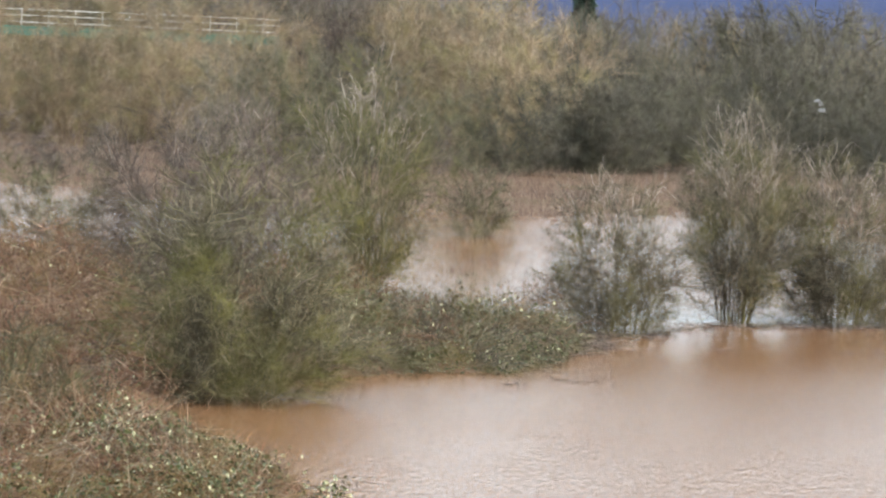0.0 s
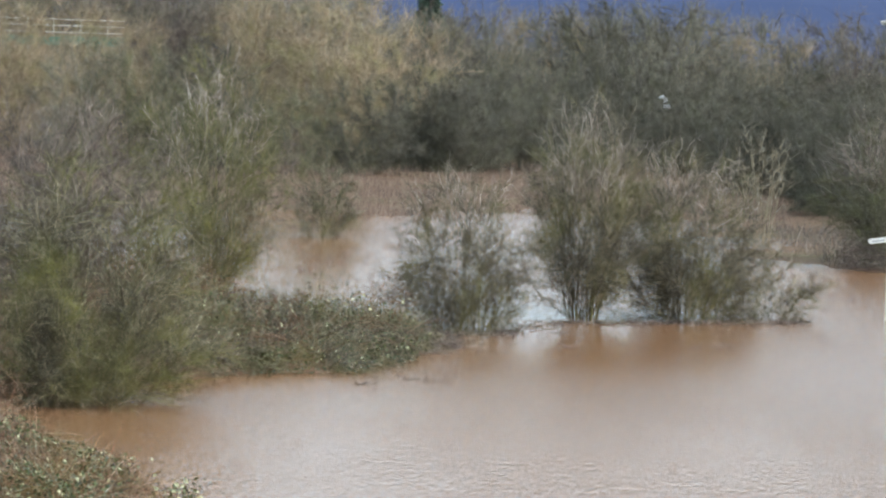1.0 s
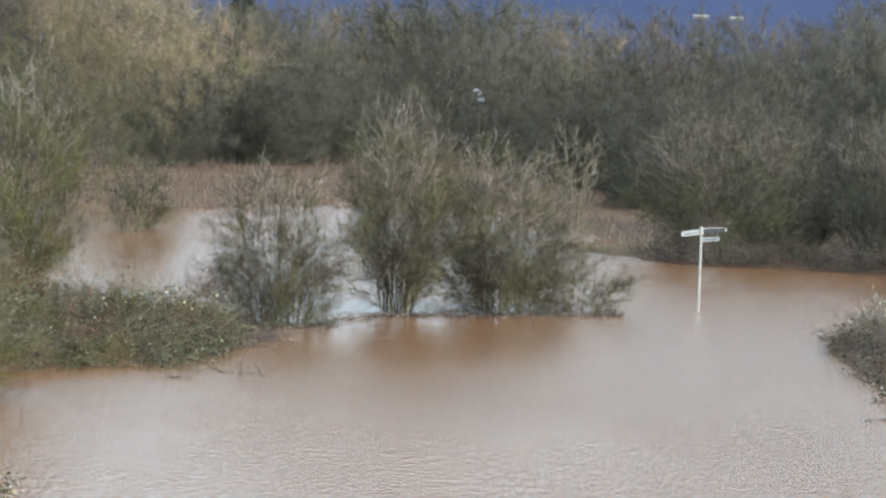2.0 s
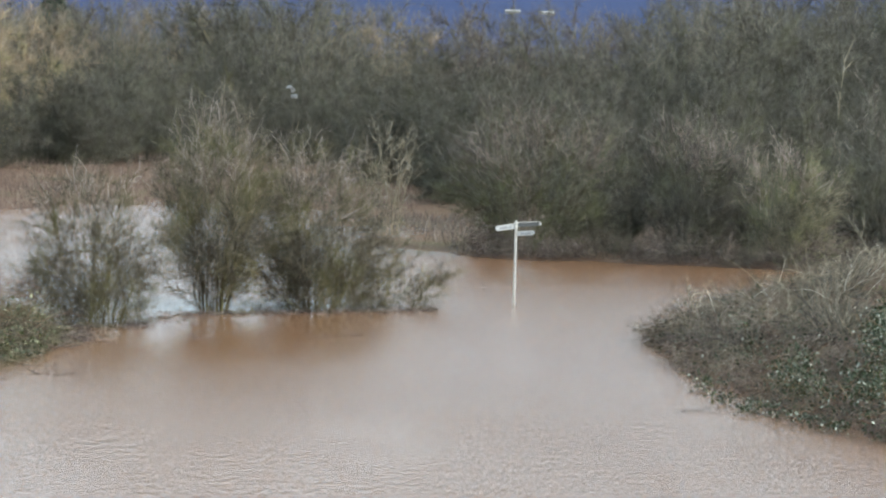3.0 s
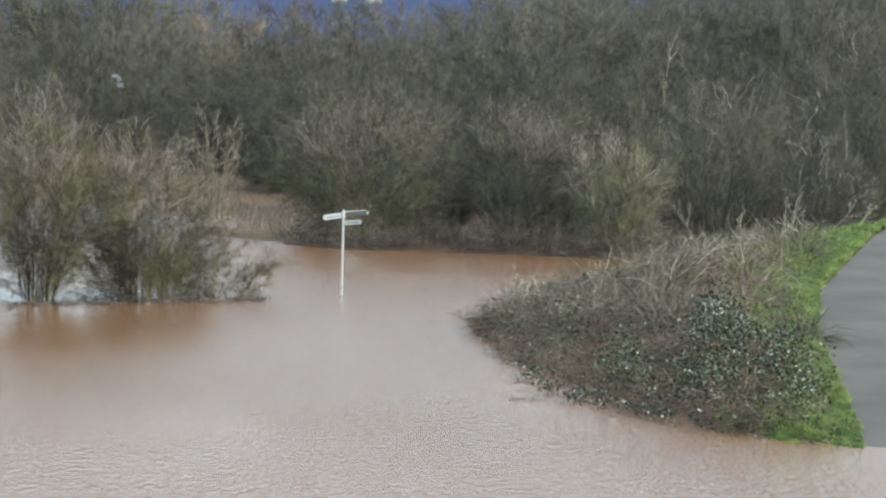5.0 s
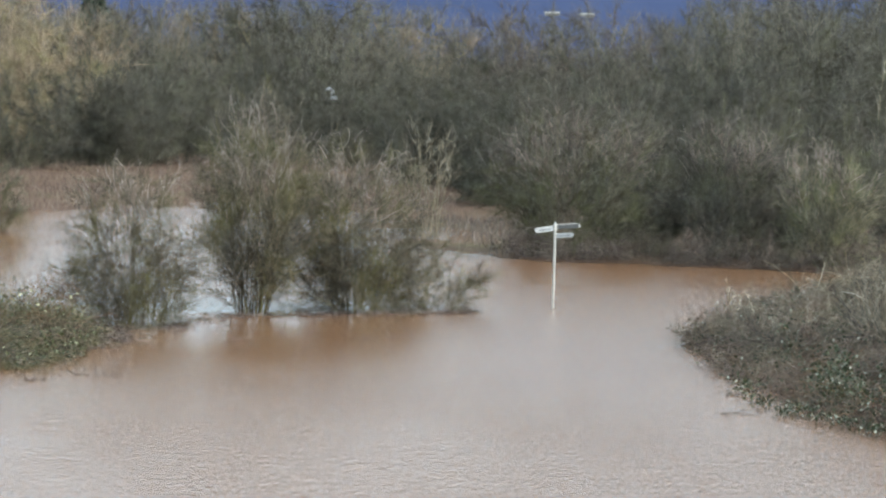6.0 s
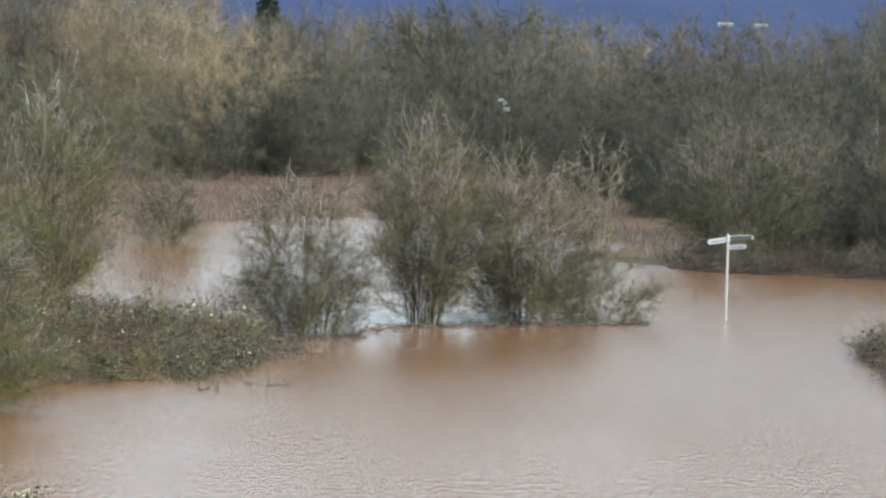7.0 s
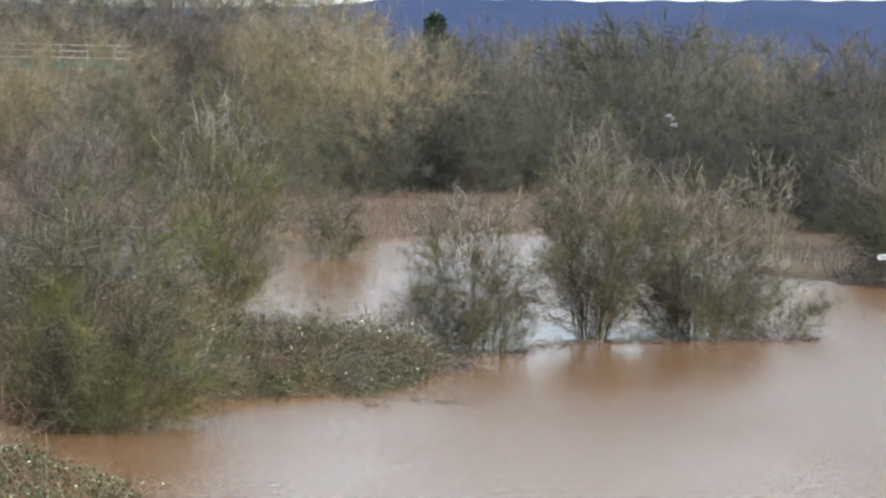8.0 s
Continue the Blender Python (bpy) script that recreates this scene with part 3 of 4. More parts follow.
for x, y, h, w, m in ((-17.6, 68.5, 2.2, 3.4, CANE), (-18.6, 74.5, 2.4, 3.8, CANE), (-17.0, 62.0, 1.9, 2.8, CANE), (-16.6, 79.0, 2.0, 3.2, PURPLE), (-21.5, 82.0, 2.6, 4.0, CANE), (-22.0, 92.0, 2.8, 4.4, PURPLE), (-15.0, 58.0, 1.5, 2.4, MOSSY)):
    shrub("bank_shrub", "reddish bare undergrowth on the bank" if m is not MOSSY else "mossy bare undergrowth on the bank", "shrub", R, x, y, 0.25, m, "undergrowth of the bank", height=h, width=w, stems=14,
          branches=150, twigs=1700, base=w * 0.25, low=0.05, twig_len=0.55, twig_r=0.005, side=0.05, wander=0.3)

for az, dist, top, low_, w, lab in ((8.4, 168, 0.45, 0.5, 1.6, "pale dead sapling with a few bare side twigs"), (-5.62, 296, 1.7, 0.8, 1.2, "tall thin pale bare trunk above the wood")):
    x, y = polar(az, dist)
    shrub("dead_tree", lab, "dead tree", R, x, y, 0.2, PALE, height=EYE + dist * math.tan(radians(top)), width=w, stems=1, branches=9, twigs=16, base=0.01, low=low_, twig_len=0.6, twig_r=0.02, side=0.98, stem_r=0.09, fine=1)

# ---- woodland behind ----
KINDS = {}


def wood_tree(kind, name, label, mat, seed, **kw):
    rng = np.random.default_rng(seed)
    SP, SR, crown, tips = grow(rng, **{"fine": 1, "wander": 0.16, "thick": 0.7, **kw})
    root = tagged(new(name), label, "tree", "trees of the far wood")
    for k in range(len(SP)):
        b = Build()
        b.tubes(SP[k:k + 1], SR[k:k + 1], 5)
        part("trunk", b.mesh("trunk", mat), root)
    part("crown", crown.mesh("crown", mat), root)
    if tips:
        tagged(part("top_growth", tips.mesh("top_growth", FAR_LIT_TIPS), root), kind="stuff")
    KINDS.setdefault(kind, []).append([root, kw["height"], 0])


for k in range(2):
    wood_tree("willow", "willow_tree", "orange-brown bare willow in the far wood", WILLOW, 20 + k, height=9.0, width=7.6, stems=20, branches=240, twigs=6450, wild=0.85, arch=0.05, base=1.2, low=0.1, twig_len=1.3, twig_r=0.0092, up=0.05, side=0.1, belly=0.5, shoots=40)
    wood_tree("olive", "field_maple", "olive-brown bare tree in the far wood", OLIVE, 30 + k, height=8.0, width=6.8, stems=18, branches=240, twigs=6450, wild=0.85, arch=0.05, base=0.9, low=0.1, twig_len=1.1, twig_r=0.0092, side=0.1, up=0.03, shoots=70)
    wood_tree("grey", "ash_tree", "tall grey-brown bare tree in the far wood", GREY, 40 + k, height=11.0, width=7.6, stems=16, branches=260, twigs=6600, wild=0.85, arch=0.05, base=0.6, low=0.15, twig_len=1.3, twig_r=0.0100, up=0.03, stem_r=0.1, side=0.15, belly=0.55, shoots=90)
    wood_tree("dusk", "ash_tree", "dusky brown-grey bare tree in the far wood", DUSK, 80 + k, height=10.0, width=7.4, stems=16, branches=260, twigs=6600, wild=0.85, arch=0.05, base=0.6, low=0.12, twig_len=1.2, twig_r=0.0100, up=0.03, stem_r=0.09, side=0.1, belly=0.5, shoots=75)
    wood_tree("dark", "thorn_tree", "dark dense bare thorn tree in the far wood", DARK, 50 + k, height=7.0, width=7.4, stems=20, branches=280, twigs=6900, wild=0.85, arch=0.05, base=0.9, low=0.05, twig_len=1.0, twig_r=0.0100, side=0.05, belly=0.4, shoots=16)
    wood_tree("back", "ash_tree", "hazy grey-brown bare tree at the back of the wood", GREY if k else PURPLE, 70 + k, height=11.0, width=9.5, stems=16, branches=220, twigs=4800, wild=0.85, arch=0.05, base=0.6, low=0.1, twig_len=1.5, twig_r=0.0126, up=0.03, stem_r=0.1, side=0.15, belly=0.55, shoots=40)
wood_tree("oak", "oak_tree", "spreading dark oak with crooked bare limbs", DUSK, 60, height=12.0, width=11.0, stems=11, branches=260, twigs=4200, base=0.25, low=0.3, twig_len=1.0, twig_r=0.011, stem_r=0.13, side=0.4, belly=0.6, wander=0.3, wild=0.75)


def plant(kind, az, dist, top, rnd):
    """Sets a tree of the far wood; top is the elevation of its crown in degrees."""
    picks = KINDS[kind]
    root, h0, used = picks[rnd.randrange(len(picks))]
    x, y = polar(az, dist)
    z = float(height_at(np.array([x]), np.array([y]))[0]) - 0.05
    s = max(0.45, (EYE + dist * math.tan(radians(top)) - z) / h0)
    m = pose(x, y, z, 0, 0, rnd.uniform(0, 360))
    rec = next(r for r in picks if r[0] is root)
    ob = root if not used else copy_thing(root, m)
    rec[2] = 1
    ob.matrix_basis = m @ Matrix.Diagonal((s * rnd.uniform(0.9, 1.15), s * rnd.uniform(0.9, 1.15), s, 1))


rnd = random.Random(5)


def row(az0, az1, step, dist, tops, kinds, spread=8):
    """A belt of trees; tops: (azimuth, elevation) knots of the canopy line."""
    az = az0
    while az < az1:
        el = float(np.interp(az, [t[0] for t in tops], [t[1] for t in tops]))
        plant(rnd.choice(kinds), az + rnd.uniform(-0.3, 0.3) * step, dist + rnd.uniform(-spread, spread), el + rnd.uniform(-0.3, 0.12), rnd)
        az += step


row(-16.4, 5.0, 0.8, 345, [(-17, 1.75), (-9.5, 1.7), (-8, 1.55), (-7.2, 1.4), (-6.4, 1.15), (-5.7, 0.85), (-4, 1.1), (-1, 1.08), (1, 0.92), (2, 0.88), (5, 1.0)], ["back"], 12)
row(5.0, 13.4, 0.8, 345, [(5, 1.05), (7, 1.7), (14, 1.9)], ["back", "dusk"], 12)
row(-16.2, 5.0, 0.85, 300, [(-17, 1.3), (-9, 1.2), (-7, 0.95), (-4, 0.85), (-1, 0.85), (2, 0.72), (5, 0.95)], ["back", "back", "grey", "willow"], 12)
row(5.0, 13.4, 0.85, 300, [(5, 0.95), (6, 1.25), (14, 1.6)], ["dusk"], 12)
row(-16.4, -7.0, 0.7, 320, [(-17, 1.95), (-12, 2.0), (-10, 1.9), (-8, 1.75), (-7, 1.4)], ["back", "willow"], 10)
row(-15.6, -11, 0.75, 228, [(-15.6, 0.8), (-14.6, 1.1), (-13.6, 0.9), (-12, 1.1), (-11, 0.9)], ["willow"], 5)
row(-16.6, -10, 1.05, 210, [(-17, 0.2), (-13, 0.38), (-12, 0.25), (-11, 0.3), (-10, 0.5)], ["willow"], 10)
row(-11.2, -8.6, 0.9, 190, [(-11, 0.1), (-8.5, 0.4)], ["olive", "dark", "grey"], 8)
row(-9.4, -6.2, 0.9, 192, [(-9.4, -0.5), (-6.2, -0.5)], ["olive", "dark", "olive"], 5)
row(-8.6, -5.6, 0.8, 216, [(-8.4, 1.0), (-6.5, 0.95), (-5.4, 0.5)], ["willow"], 8)
row(-5.4, 1.6, 0.8, 258, [(-5, 0.45), (-2, 0.5), (1.6, 0.5)], ["grey", "dusk", "dusk"], 12)
row(-5.0, 1.6, 0.85, 230, [(-5, 0.05), (-2, 0.15), (1.6, 0.1)], ["dusk", "dark", "dusk"], 8)
row(-5.6, 1.6, 0.95, 205, [(-5.6, -0.3), (-3.5, -0.4), (-2, -0.35), (1.6, -0.3)], ["dark"], 6)
row(0.8, 13.4, 0.85, 185, [(0.8, 0.2), (4, 0.4), (7, 0.9), (14, 1.05)], ["dark", "dark", "dusk"], 10)
row(1.8, 13.4, 1.0, 162, [(1.8, -0.3), (7, 0.0), (14, 0.35)], ["dark", "dusk", "dark"], 7)
row(2.4, 13.4, 1.1, 144, [(2.4, -0.9), (7, -0.75), (14, -0.5)], ["dusk", "olive", "dusk"], 5)
row(6.0, 13.6, 1.0, 240, [(6, 1.25), (14, 1.5)], ["grey", "dusk", "dusk"], 15)
for q in (-5.6, -5.1, -4.6):
    plant("dark", q, 196, -0.4, rnd)
for q, top, kind in ((-5.75, 0.66, "back"), (-5.45, 0.58, "willow"), (-5.1, 0.72, "back")):
    plant(kind, q, 288, top, rnd)
for q, top in ((-1.9, 1.25), (-2.7, 1.0), (-1.2, 0.98)):
    plant("oak", q, 286, top, rnd)


def conifer(x, y, z, h, w):
    rng = np.random.default_rng(3)
    root = tagged(new("conifer_tree"), "dark green conifer rising above the bare wood", "tree")
    root.matrix_world = pose(x, y, z)
    b = Build()
    b.tubes(np.array([[[0, 0, 0], [0, 0, h * 0.5], [0, 0, h]]], float), np.array([[0.2, 0.12, 0.02]]), 6)
    part("trunk", b.mesh("trunk", DARK), root)
    n = 3500
    t = rng.uniform(0.3, 1, n)
    lay = 0.8 + 0.2 * np.sin(t * 34)
    r = w / 2 * np.sqrt(np.maximum(1 - (np.maximum(t - 0.72, 0) / 0.28) ** 2, 0.03)) * lay * np.sqrt(rng.uniform(0.2, 1, n)) * (0.8 + 0.3 * np.sin(rng.uniform(0, 6.28, n) * 3))
    a = rng.uniform(0, 6.283, n)
    p = np.stack([r * np.cos(a), r * np.sin(a), t * h + 0.1 * rng.normal(size=n)], 1)
    d = np.stack([np.cos(a), np.sin(a), rng.normal(size=n) * 0.4], 1)
    c = Build()
    c.leaves(p, d, rng.uniform(0.35, 0.8, n), rng, 0.5)
    part("crown", c.mesh("crown", NEEDLE), root)


conifer(*polar(-5.37, 312), 0.3, 13.0, 2.9)

# ---- banks: brambles, dead grass, leaves ----


def scatter(rng, n, poly, lo, hi, extra=None):
    """Random points within a polygon whose inset from its outline lies in lo..hi metres."""
    q = np.array(poly)
    out = np.empty((0, 2))
    while len(out) < n:
        p = rng.uniform(q.min(0), q.max(0), (n * 6, 2))
        s = inside(poly, p[:, 0], p[:, 1])
        k = (s > lo) & (s < hi)
        if extra is not None:
            k &= extra(p)
        out = np.concatenate([out, p[k]])
    return out[:n]


def thicket(name, label, category, rng, pts, canes, leaves, mat, leaf, tall, leaf_size, arch=0.25, reach=1.2, rad=0.006):
    """A tangle of arching canes and glossy leaves that follows the ground."""
    root = tagged(new(name), label, category, kind="stuff")
    lump = lambda p: 0.5 + 0.3 * np.sin(p[:, 0] * 1.3 + 1.7 * np.sin(p[:, 1] * 0.6)) * np.sin(p[:, 1] * 1.1 + p[:, 0] * 0.4) + 0.2 * np.sin(p[:, 0] * 3.1 + p[:, 1] * 2.3) * np.sin(p[:, 1] * 2.9)
    p = pts[rng.integers(0, len(pts), canes)] + rng.normal(size=(canes, 2)) * 0.1
    z = np.maximum(height_at(p[:, 0], p[:, 1]), -0.15)
    top = tall * (0.08 + 1.05 * lump(p))
    start = np.stack([p[:, 0], p[:, 1], z + top * rng.uniform(0.0, 0.85, canes)], 1)
    sway = np.stack([np.sin(p[:, 0] * 1.9 + 1.4 * np.sin(p[:, 1] * 0.9)), np.sin(p[:, 1] * 1.3 + 1.8 * np.sin(p[:, 0] * 1.2))], 1)   # canes of one clump fall the same way
    d = unit(np.concatenate([rng.normal(size=(canes, 2)) * 0.6 + sway, rng.uniform(0.1, 1.5, (canes, 1))], 1))
    P = bend(rng, start, d, reach * rng.uniform(0.3, 1.2, canes), 2, 0.3, -arch * 1.4)
    b = Build()
    b.tubes(P, (rad * rng.uniform(0.6, 1.4, canes))[:, None] * np.linspace(1, 0.4, 3)[None])
    part("cane", b.mesh("cane", mat), root)
    if leaves:
        p = pts[rng.integers(0, len(pts), leaves * 2)] + rng.normal(size=(leaves * 2, 2)) * 0.15
        p = p[np.argsort(-lump(p) + rng.uniform(-0.35, 0.35, len(p)))[:leaves]]   # most leaves sit on the humps
        z = np.maximum(height_at(p[:, 0], p[:, 1]), 0.0)
        top = tall * (0.08 + 1.05 * lump(p))
        q = np.stack([p[:, 0], p[:, 1], z + top * rng.uniform(0.05, 1.0, leaves) ** 0.6], 1)
        d = rng.normal(size=(leaves, 3)) + np.array([0, -0.3, 0.1])
        b = Build()
        b.leaves(q, d, leaf_size * rng.uniform(0.5, 1.3, leaves), rng)
        part("leaf", b.mesh("leaf", leaf), root)
    return root


ISLAND = [(-12.4, 73.2), (-9.5, 75.6), (-7.5, 81.2), (-8.3, 84.8), (-11.2, 86.3), (-14.2, 88), (-16.5, 93), (-15, 82)]
thicket("bramble_patch", "low leafy bramble patch beside the flood, glints put into some pale leaves", "bramble", R, scatter(R, 900, ISLAND, -0.4, 9), 9000, 1900, HAW, IVY, 0.8, 0.1, reach=0.95)
thicket("bramble_patch", "upright bramble sprays standing above the patch", "bramble", R, scatter(R, 26, ISLAND, -0.2, 4), 900, 420, HAW, IVY, 1.35, 0.1, reach=0.9, arch=0.15)
thicket("bramble_patch", "half-drowned bramble sprigs off the edge of the patch", "bramble", R, scatter(R, 34, ISLAND, -1.9, -0.4, lambda p: (p[:, 0] > -12.2) & (p[:, 1] < 86)), 420, 300, HAW, IVY_DARK, 0.35, 0.08, reach=0.55, arch=0.3)
thicket("bramble_patch", "brown bramble canes trailing from the patch into the flood", "bramble", R, scatter(R, 500, ISLAND, -0.9, 0.5, lambda p: p[:, 0] > -13.5), 4200, 1500, HAW, IVY, 0.7, 0.1, reach=1.1, arch=0.4)
near_left = lambda p: (p[:, 1] < 61) & (p[:, 0] > -17)
thicket("bramble_patch", "green leafy brambles on the near bank", "bramble", R, scatter(R, 1400, LEFT_BANK, -0.2, 8, near_left), 11000, 3600, CANE, IVY, 0.8, 0.08, reach=1.0, rad=0.0055)
thicket("bramble_patch", "pale dead canes and straw arching out of the near brambles", "bramble", R, scatter(R, 220, LEFT_BANK, 0.3, 8, near_left), 800, 0, PALE, IVY, 1.1, 0.08, reach=1.1, rad=0.005, arch=0.35)
low_left = lambda p: (p[:, 1] < 57.5) & (p[:, 0] > -14.5)
thicket("bramble_patch", "glossy green bramble leaves hanging over the near water", "bramble", R, scatter(R, 700, LEFT_BANK, -0.7, 3.2, low_left), 1500, 6500, CANE, IVY, 0.75, 0.085, reach=1.1, arch=0.5)
mid_left = lambda p: (p[:, 1] > 60) & (p[:, 1] < 100) & (p[:, 0] > -26)
thicket("bramble_patch", "reddish tangle of bare bramble canes on the bank", "bramble", R, scatter(R, 2500, LEFT_BANK, -0.2, 13, mid_left), 13000, 2500, CANE, IVY, 1.5, 0.09, reach=1.3)

def verge_width(y):
    return np.interp(y, [60, 70, 80, 90, 100, 111, 130], [1.35, 1.3, 1.35, 1.7, 2.5, 3.6, 4.4]) + 0.2 * np.sin(y * 0.9) + 0.12 * np.sin(y * 2.3)


verge = lambda p: (p[:, 0] < road_at(p[:, 1])[0] - verge_width(p[:, 1]) + 0.7 * np.sin(p[:, 0] * 7 + p[:, 1] * 5)) & (p[:, 1] < 132)
thicket("dead_grass", "matted brown dead grass and stalks on the bank", "dead grass", R, scatter(R, 2600, RIGHT_BANK, -0.5, 9, verge), 12000, 250, REED, IVY_DARK, 0.75, 0.09, arch=0.3, reach=0.75, rad=0.0058)
thicket("bramble_patch", "dark bramble tangle along the point of the bank", "bramble", R, scatter(R, 900, RIGHT_BANK, -0.6, 2.6, lambda p: verge(p) & (p[:, 1] < 98)), 5000, 2000, PURPLE, IVY_DARK, 0.9, 0.085, reach=0.9)
front = lambda p: verge(p) & (p[:, 1] < 72 + 3.5 * np.sin(p[:, 0] * 2.1 + 1) + 2 * np.sin(p[:, 0] * 5.3 + p[:, 1])) & (p[:, 0] > 9.3)
thicket("ivy_patch", "dark glossy ivy and bramble leaves along the water's edge", "ivy", R, scatter(R, 900, RIGHT_BANK, -0.3, 4.2, front), 800, 9000, CANE, IVY_DARK, 1.5, 0.09, reach=0.8)
sx = R.uniform(3.6, 27, 900)
thicket("shore_scrub", "dark low twigs and brambles trailing in the far water's edge", "scrub", R, np.stack([sx, np.interp(sx, [3.6, 5, 9, 13, 16, 27], [123.2, 121.2, 120.9, 119.6, 118.5, 117.6]) + 0.4 + R.normal(size=900) * 0.6], 1), 5200, 0, PURPLE, IVY, 1.5, 0.1, reach=1.0, rad=0.008)
thicket("bramble_patch", "leafy sprigs of drowned bramble standing out of the water", "bramble", R, scatter(R, 22, RIGHT_BANK, -1.6, -0.4, lambda p: (p[:, 0] < 11) & (p[:, 1] > 66) & (p[:, 1] < 80)), 160, 560, CANE, IVY_DARK, 0.3, 0.09, reach=0.5)
fringe = lambda p: (np.abs(p[:, 0] - road_at(p[:, 1])[0] + verge_width(p[:, 1]) + 0.3) < 1.1) & (p[:, 1] < 125)
thicket("weed_fringe", "olive weeds and dry stalks between the turf and the bank", "weeds", R, scatter(R, 1200, RIGHT_BANK, -0.5, 9, fringe), 9000, 5600, OLIVE, GRASS, 0.5, 0.09, reach=0.5)
thicket("straw_patch", "pale flattened straw in clumps on the bank", "straw", R, scatter(R, 60, RIGHT_BANK, 0.4, 8, verge), 3200, 0, PALE, IVY, 1.15, 0.09, arch=0.45, reach=0.7, rad=0.006)
thicket("bramble_patch", "drowned brown stalks and leaf litter fringing the bank", "bramble", R, scatter(R, 260, RIGHT_BANK, -1.2, 0.1, lambda p: verge(p) & (p[:, 1] < 92)), 1900, 700, PURPLE, IVY_DARK, 0.3, 0.08, reach=0.5, arch=0.35)


def tussock(label, rng, mat, blades, tall):
    """A tuft of dead grass: an upright heart and an outer skirt of blades that arch over to one side."""
    root = tagged(new("grass_tussock"), label, "tussock", "tussocks of the bank")
    lean = np.array([rng.normal(), rng.normal(), 0.0]) * 0.35
    for name, n, spread, droop, ln in (("heart", blades // 3, 0.5, -0.1, tall), ("skirt", blades, 1.3, -0.34, tall * 1.15)):
        a = rng.uniform(0, 6.283, n)
        r = 0.22 * np.sqrt(rng.uniform(0, 1, n))
        p = np.stack([r * np.cos(a), r * np.sin(a), np.full(n, -0.05)], 1)
        d = unit(np.stack([np.cos(a) * spread, np.sin(a) * spread, np.ones(n)], 1) + lean + rng.normal(size=(n, 3)) * 0.22)
        b = Build()
        b.tubes(bend(rng, p, d, ln * rng.uniform(0.5, 1.15, n), 4, 0.1, droop), (0.0055 * rng.uniform(0.7, 1.5, n))[:, None] * np.array([[1, 0.9, 0.75, 0.55, 0.2]]))
        part(name, b.mesh(name, mat), root)
    return root


TUFTS = [tussock("brown dead grass tussock slumped on the bank", R, REED, 300, 0.85), tussock("reddish-brown matted grass tussock on the bank", R, RUSSET, 280, 0.7), tussock("grey-brown tussock of dry stalks on the bank", R, GREY, 260, 0.95)]
spots = scatter(R, 90, RIGHT_BANK, 0.9, 9, lambda p: verge(p) & (p[:, 1] < 112) & ~((p[:, 1] < 70) & (p[:, 0] > 10.5)))
for k, (x, y) in enumerate(spots):
    z = float(height_at(np.array([x]), np.array([y]))[0])
    m = pose(x, y, max(z, -0.05), 0, 0, R.uniform(0, 360)) @ Matrix.Scale(R.uniform(0.75, 1.4), 4)
    if k < 3:
        TUFTS[k].matrix_basis = m
    else:
        copy_thing(TUFTS[k % 3], m)


def dead_bough(x, y, turn, ln, rng):
    """A pale leafless bough that leans out of the bank, with forked side branches."""
    z = float(height_at(np.array([x]), np.array([y]))[0])
    root = tagged(new("dead_bough"), "pale leafless bough leaning out of the bank", "branch", "dead boughs of the bank")
    root.matrix_world = pose(x, y, z + 0.3, 0, 0, turn)
    BP = bend(rng, np.zeros((1, 3)), np.array([[0.8, 0, 0.75]]), np.array([ln]), 6, 0.16, 0.02)
    b = Build()
    b.tubes(BP, 0.021 * np.linspace(1, 0.3, 7)[None], 6)
    part("bough", b.mesh("bough", PALE), root)
    for k in range(7):
        p, d = along(BP, np.array([0]), rng.uniform(0.25, 0.95, 1))
        SPR = bend(rng, p, unit(d + rng.normal(size=(1, 3)) * 0.6 + np.array([0, 0, 0.25])), np.array([ln * rng.uniform(0.2, 0.5)]), 4, 0.2, 0.04)
        b = Build()
        b.tubes(SPR, 0.012 * np.linspace(1, 0.3, 5)[None])
        q, e = along(SPR, np.zeros(3, int), rng.uniform(0.3, 0.9, 3))
        b.tubes(bend(rng, q, unit(e + rng.normal(size=(3, 3)) * 0.5), ln * rng.uniform(0.08, 0.22, 3), 2, 0.2, 0.05), np.full((3, 1), 0.009) * np.array([[1, 0.8, 0.3]]))
        part("side_branch", b.mesh("side_branch", PALE), root)


for x, y, turn, ln in ((15.9, 98.0, 165, 1.9), (16.9, 100.5, 20, 1.5), (17.6, 99.0, 150, 1.3), (19.4, 103.5, 35, 1.7), (20.3, 104.0, 140, 1.5), (21.5, 106.5, 10, 1.6), (22.6, 108.0, 60, 1.6), (12.6, 93.0, 160, 1.2), (9.2, 86.5, 120, 1.1), (13.9, 89.5, 15, 1.0)):
    dead_bough(x, y, turn, ln, R)

# stiff dead stems on the crest of the bank
n = 560
p = scatter(R, n, RIGHT_BANK, -0.1, 9, lambda q: verge(q) & (q[:, 1] > 80))
b = Build()
s0 = np.stack([p[:, 0], p[:, 1], height_at(p[:, 0], p[:, 1]) + R.uniform(0.25, 0.8, n)], 1)
P = bend(R, s0, unit(np.concatenate([R.normal(size=(n, 2)) * 1.2, np.ones((n, 1))], 1)), R.uniform(0.2, 1.0, n) + 0.7 * (R.uniform(0, 1, n) > 0.85), 3, 0.3, -0.06)
b.tubes(P, np.full((n, 1), 0.0095) * np.array([[1, 0.8, 0.6, 0.3]]))
tagged(new("dead_stems", b.mesh("dead_stems", PALE)), "pale dry weed stalks on top of the bank", "dead weeds", kind="stuff")

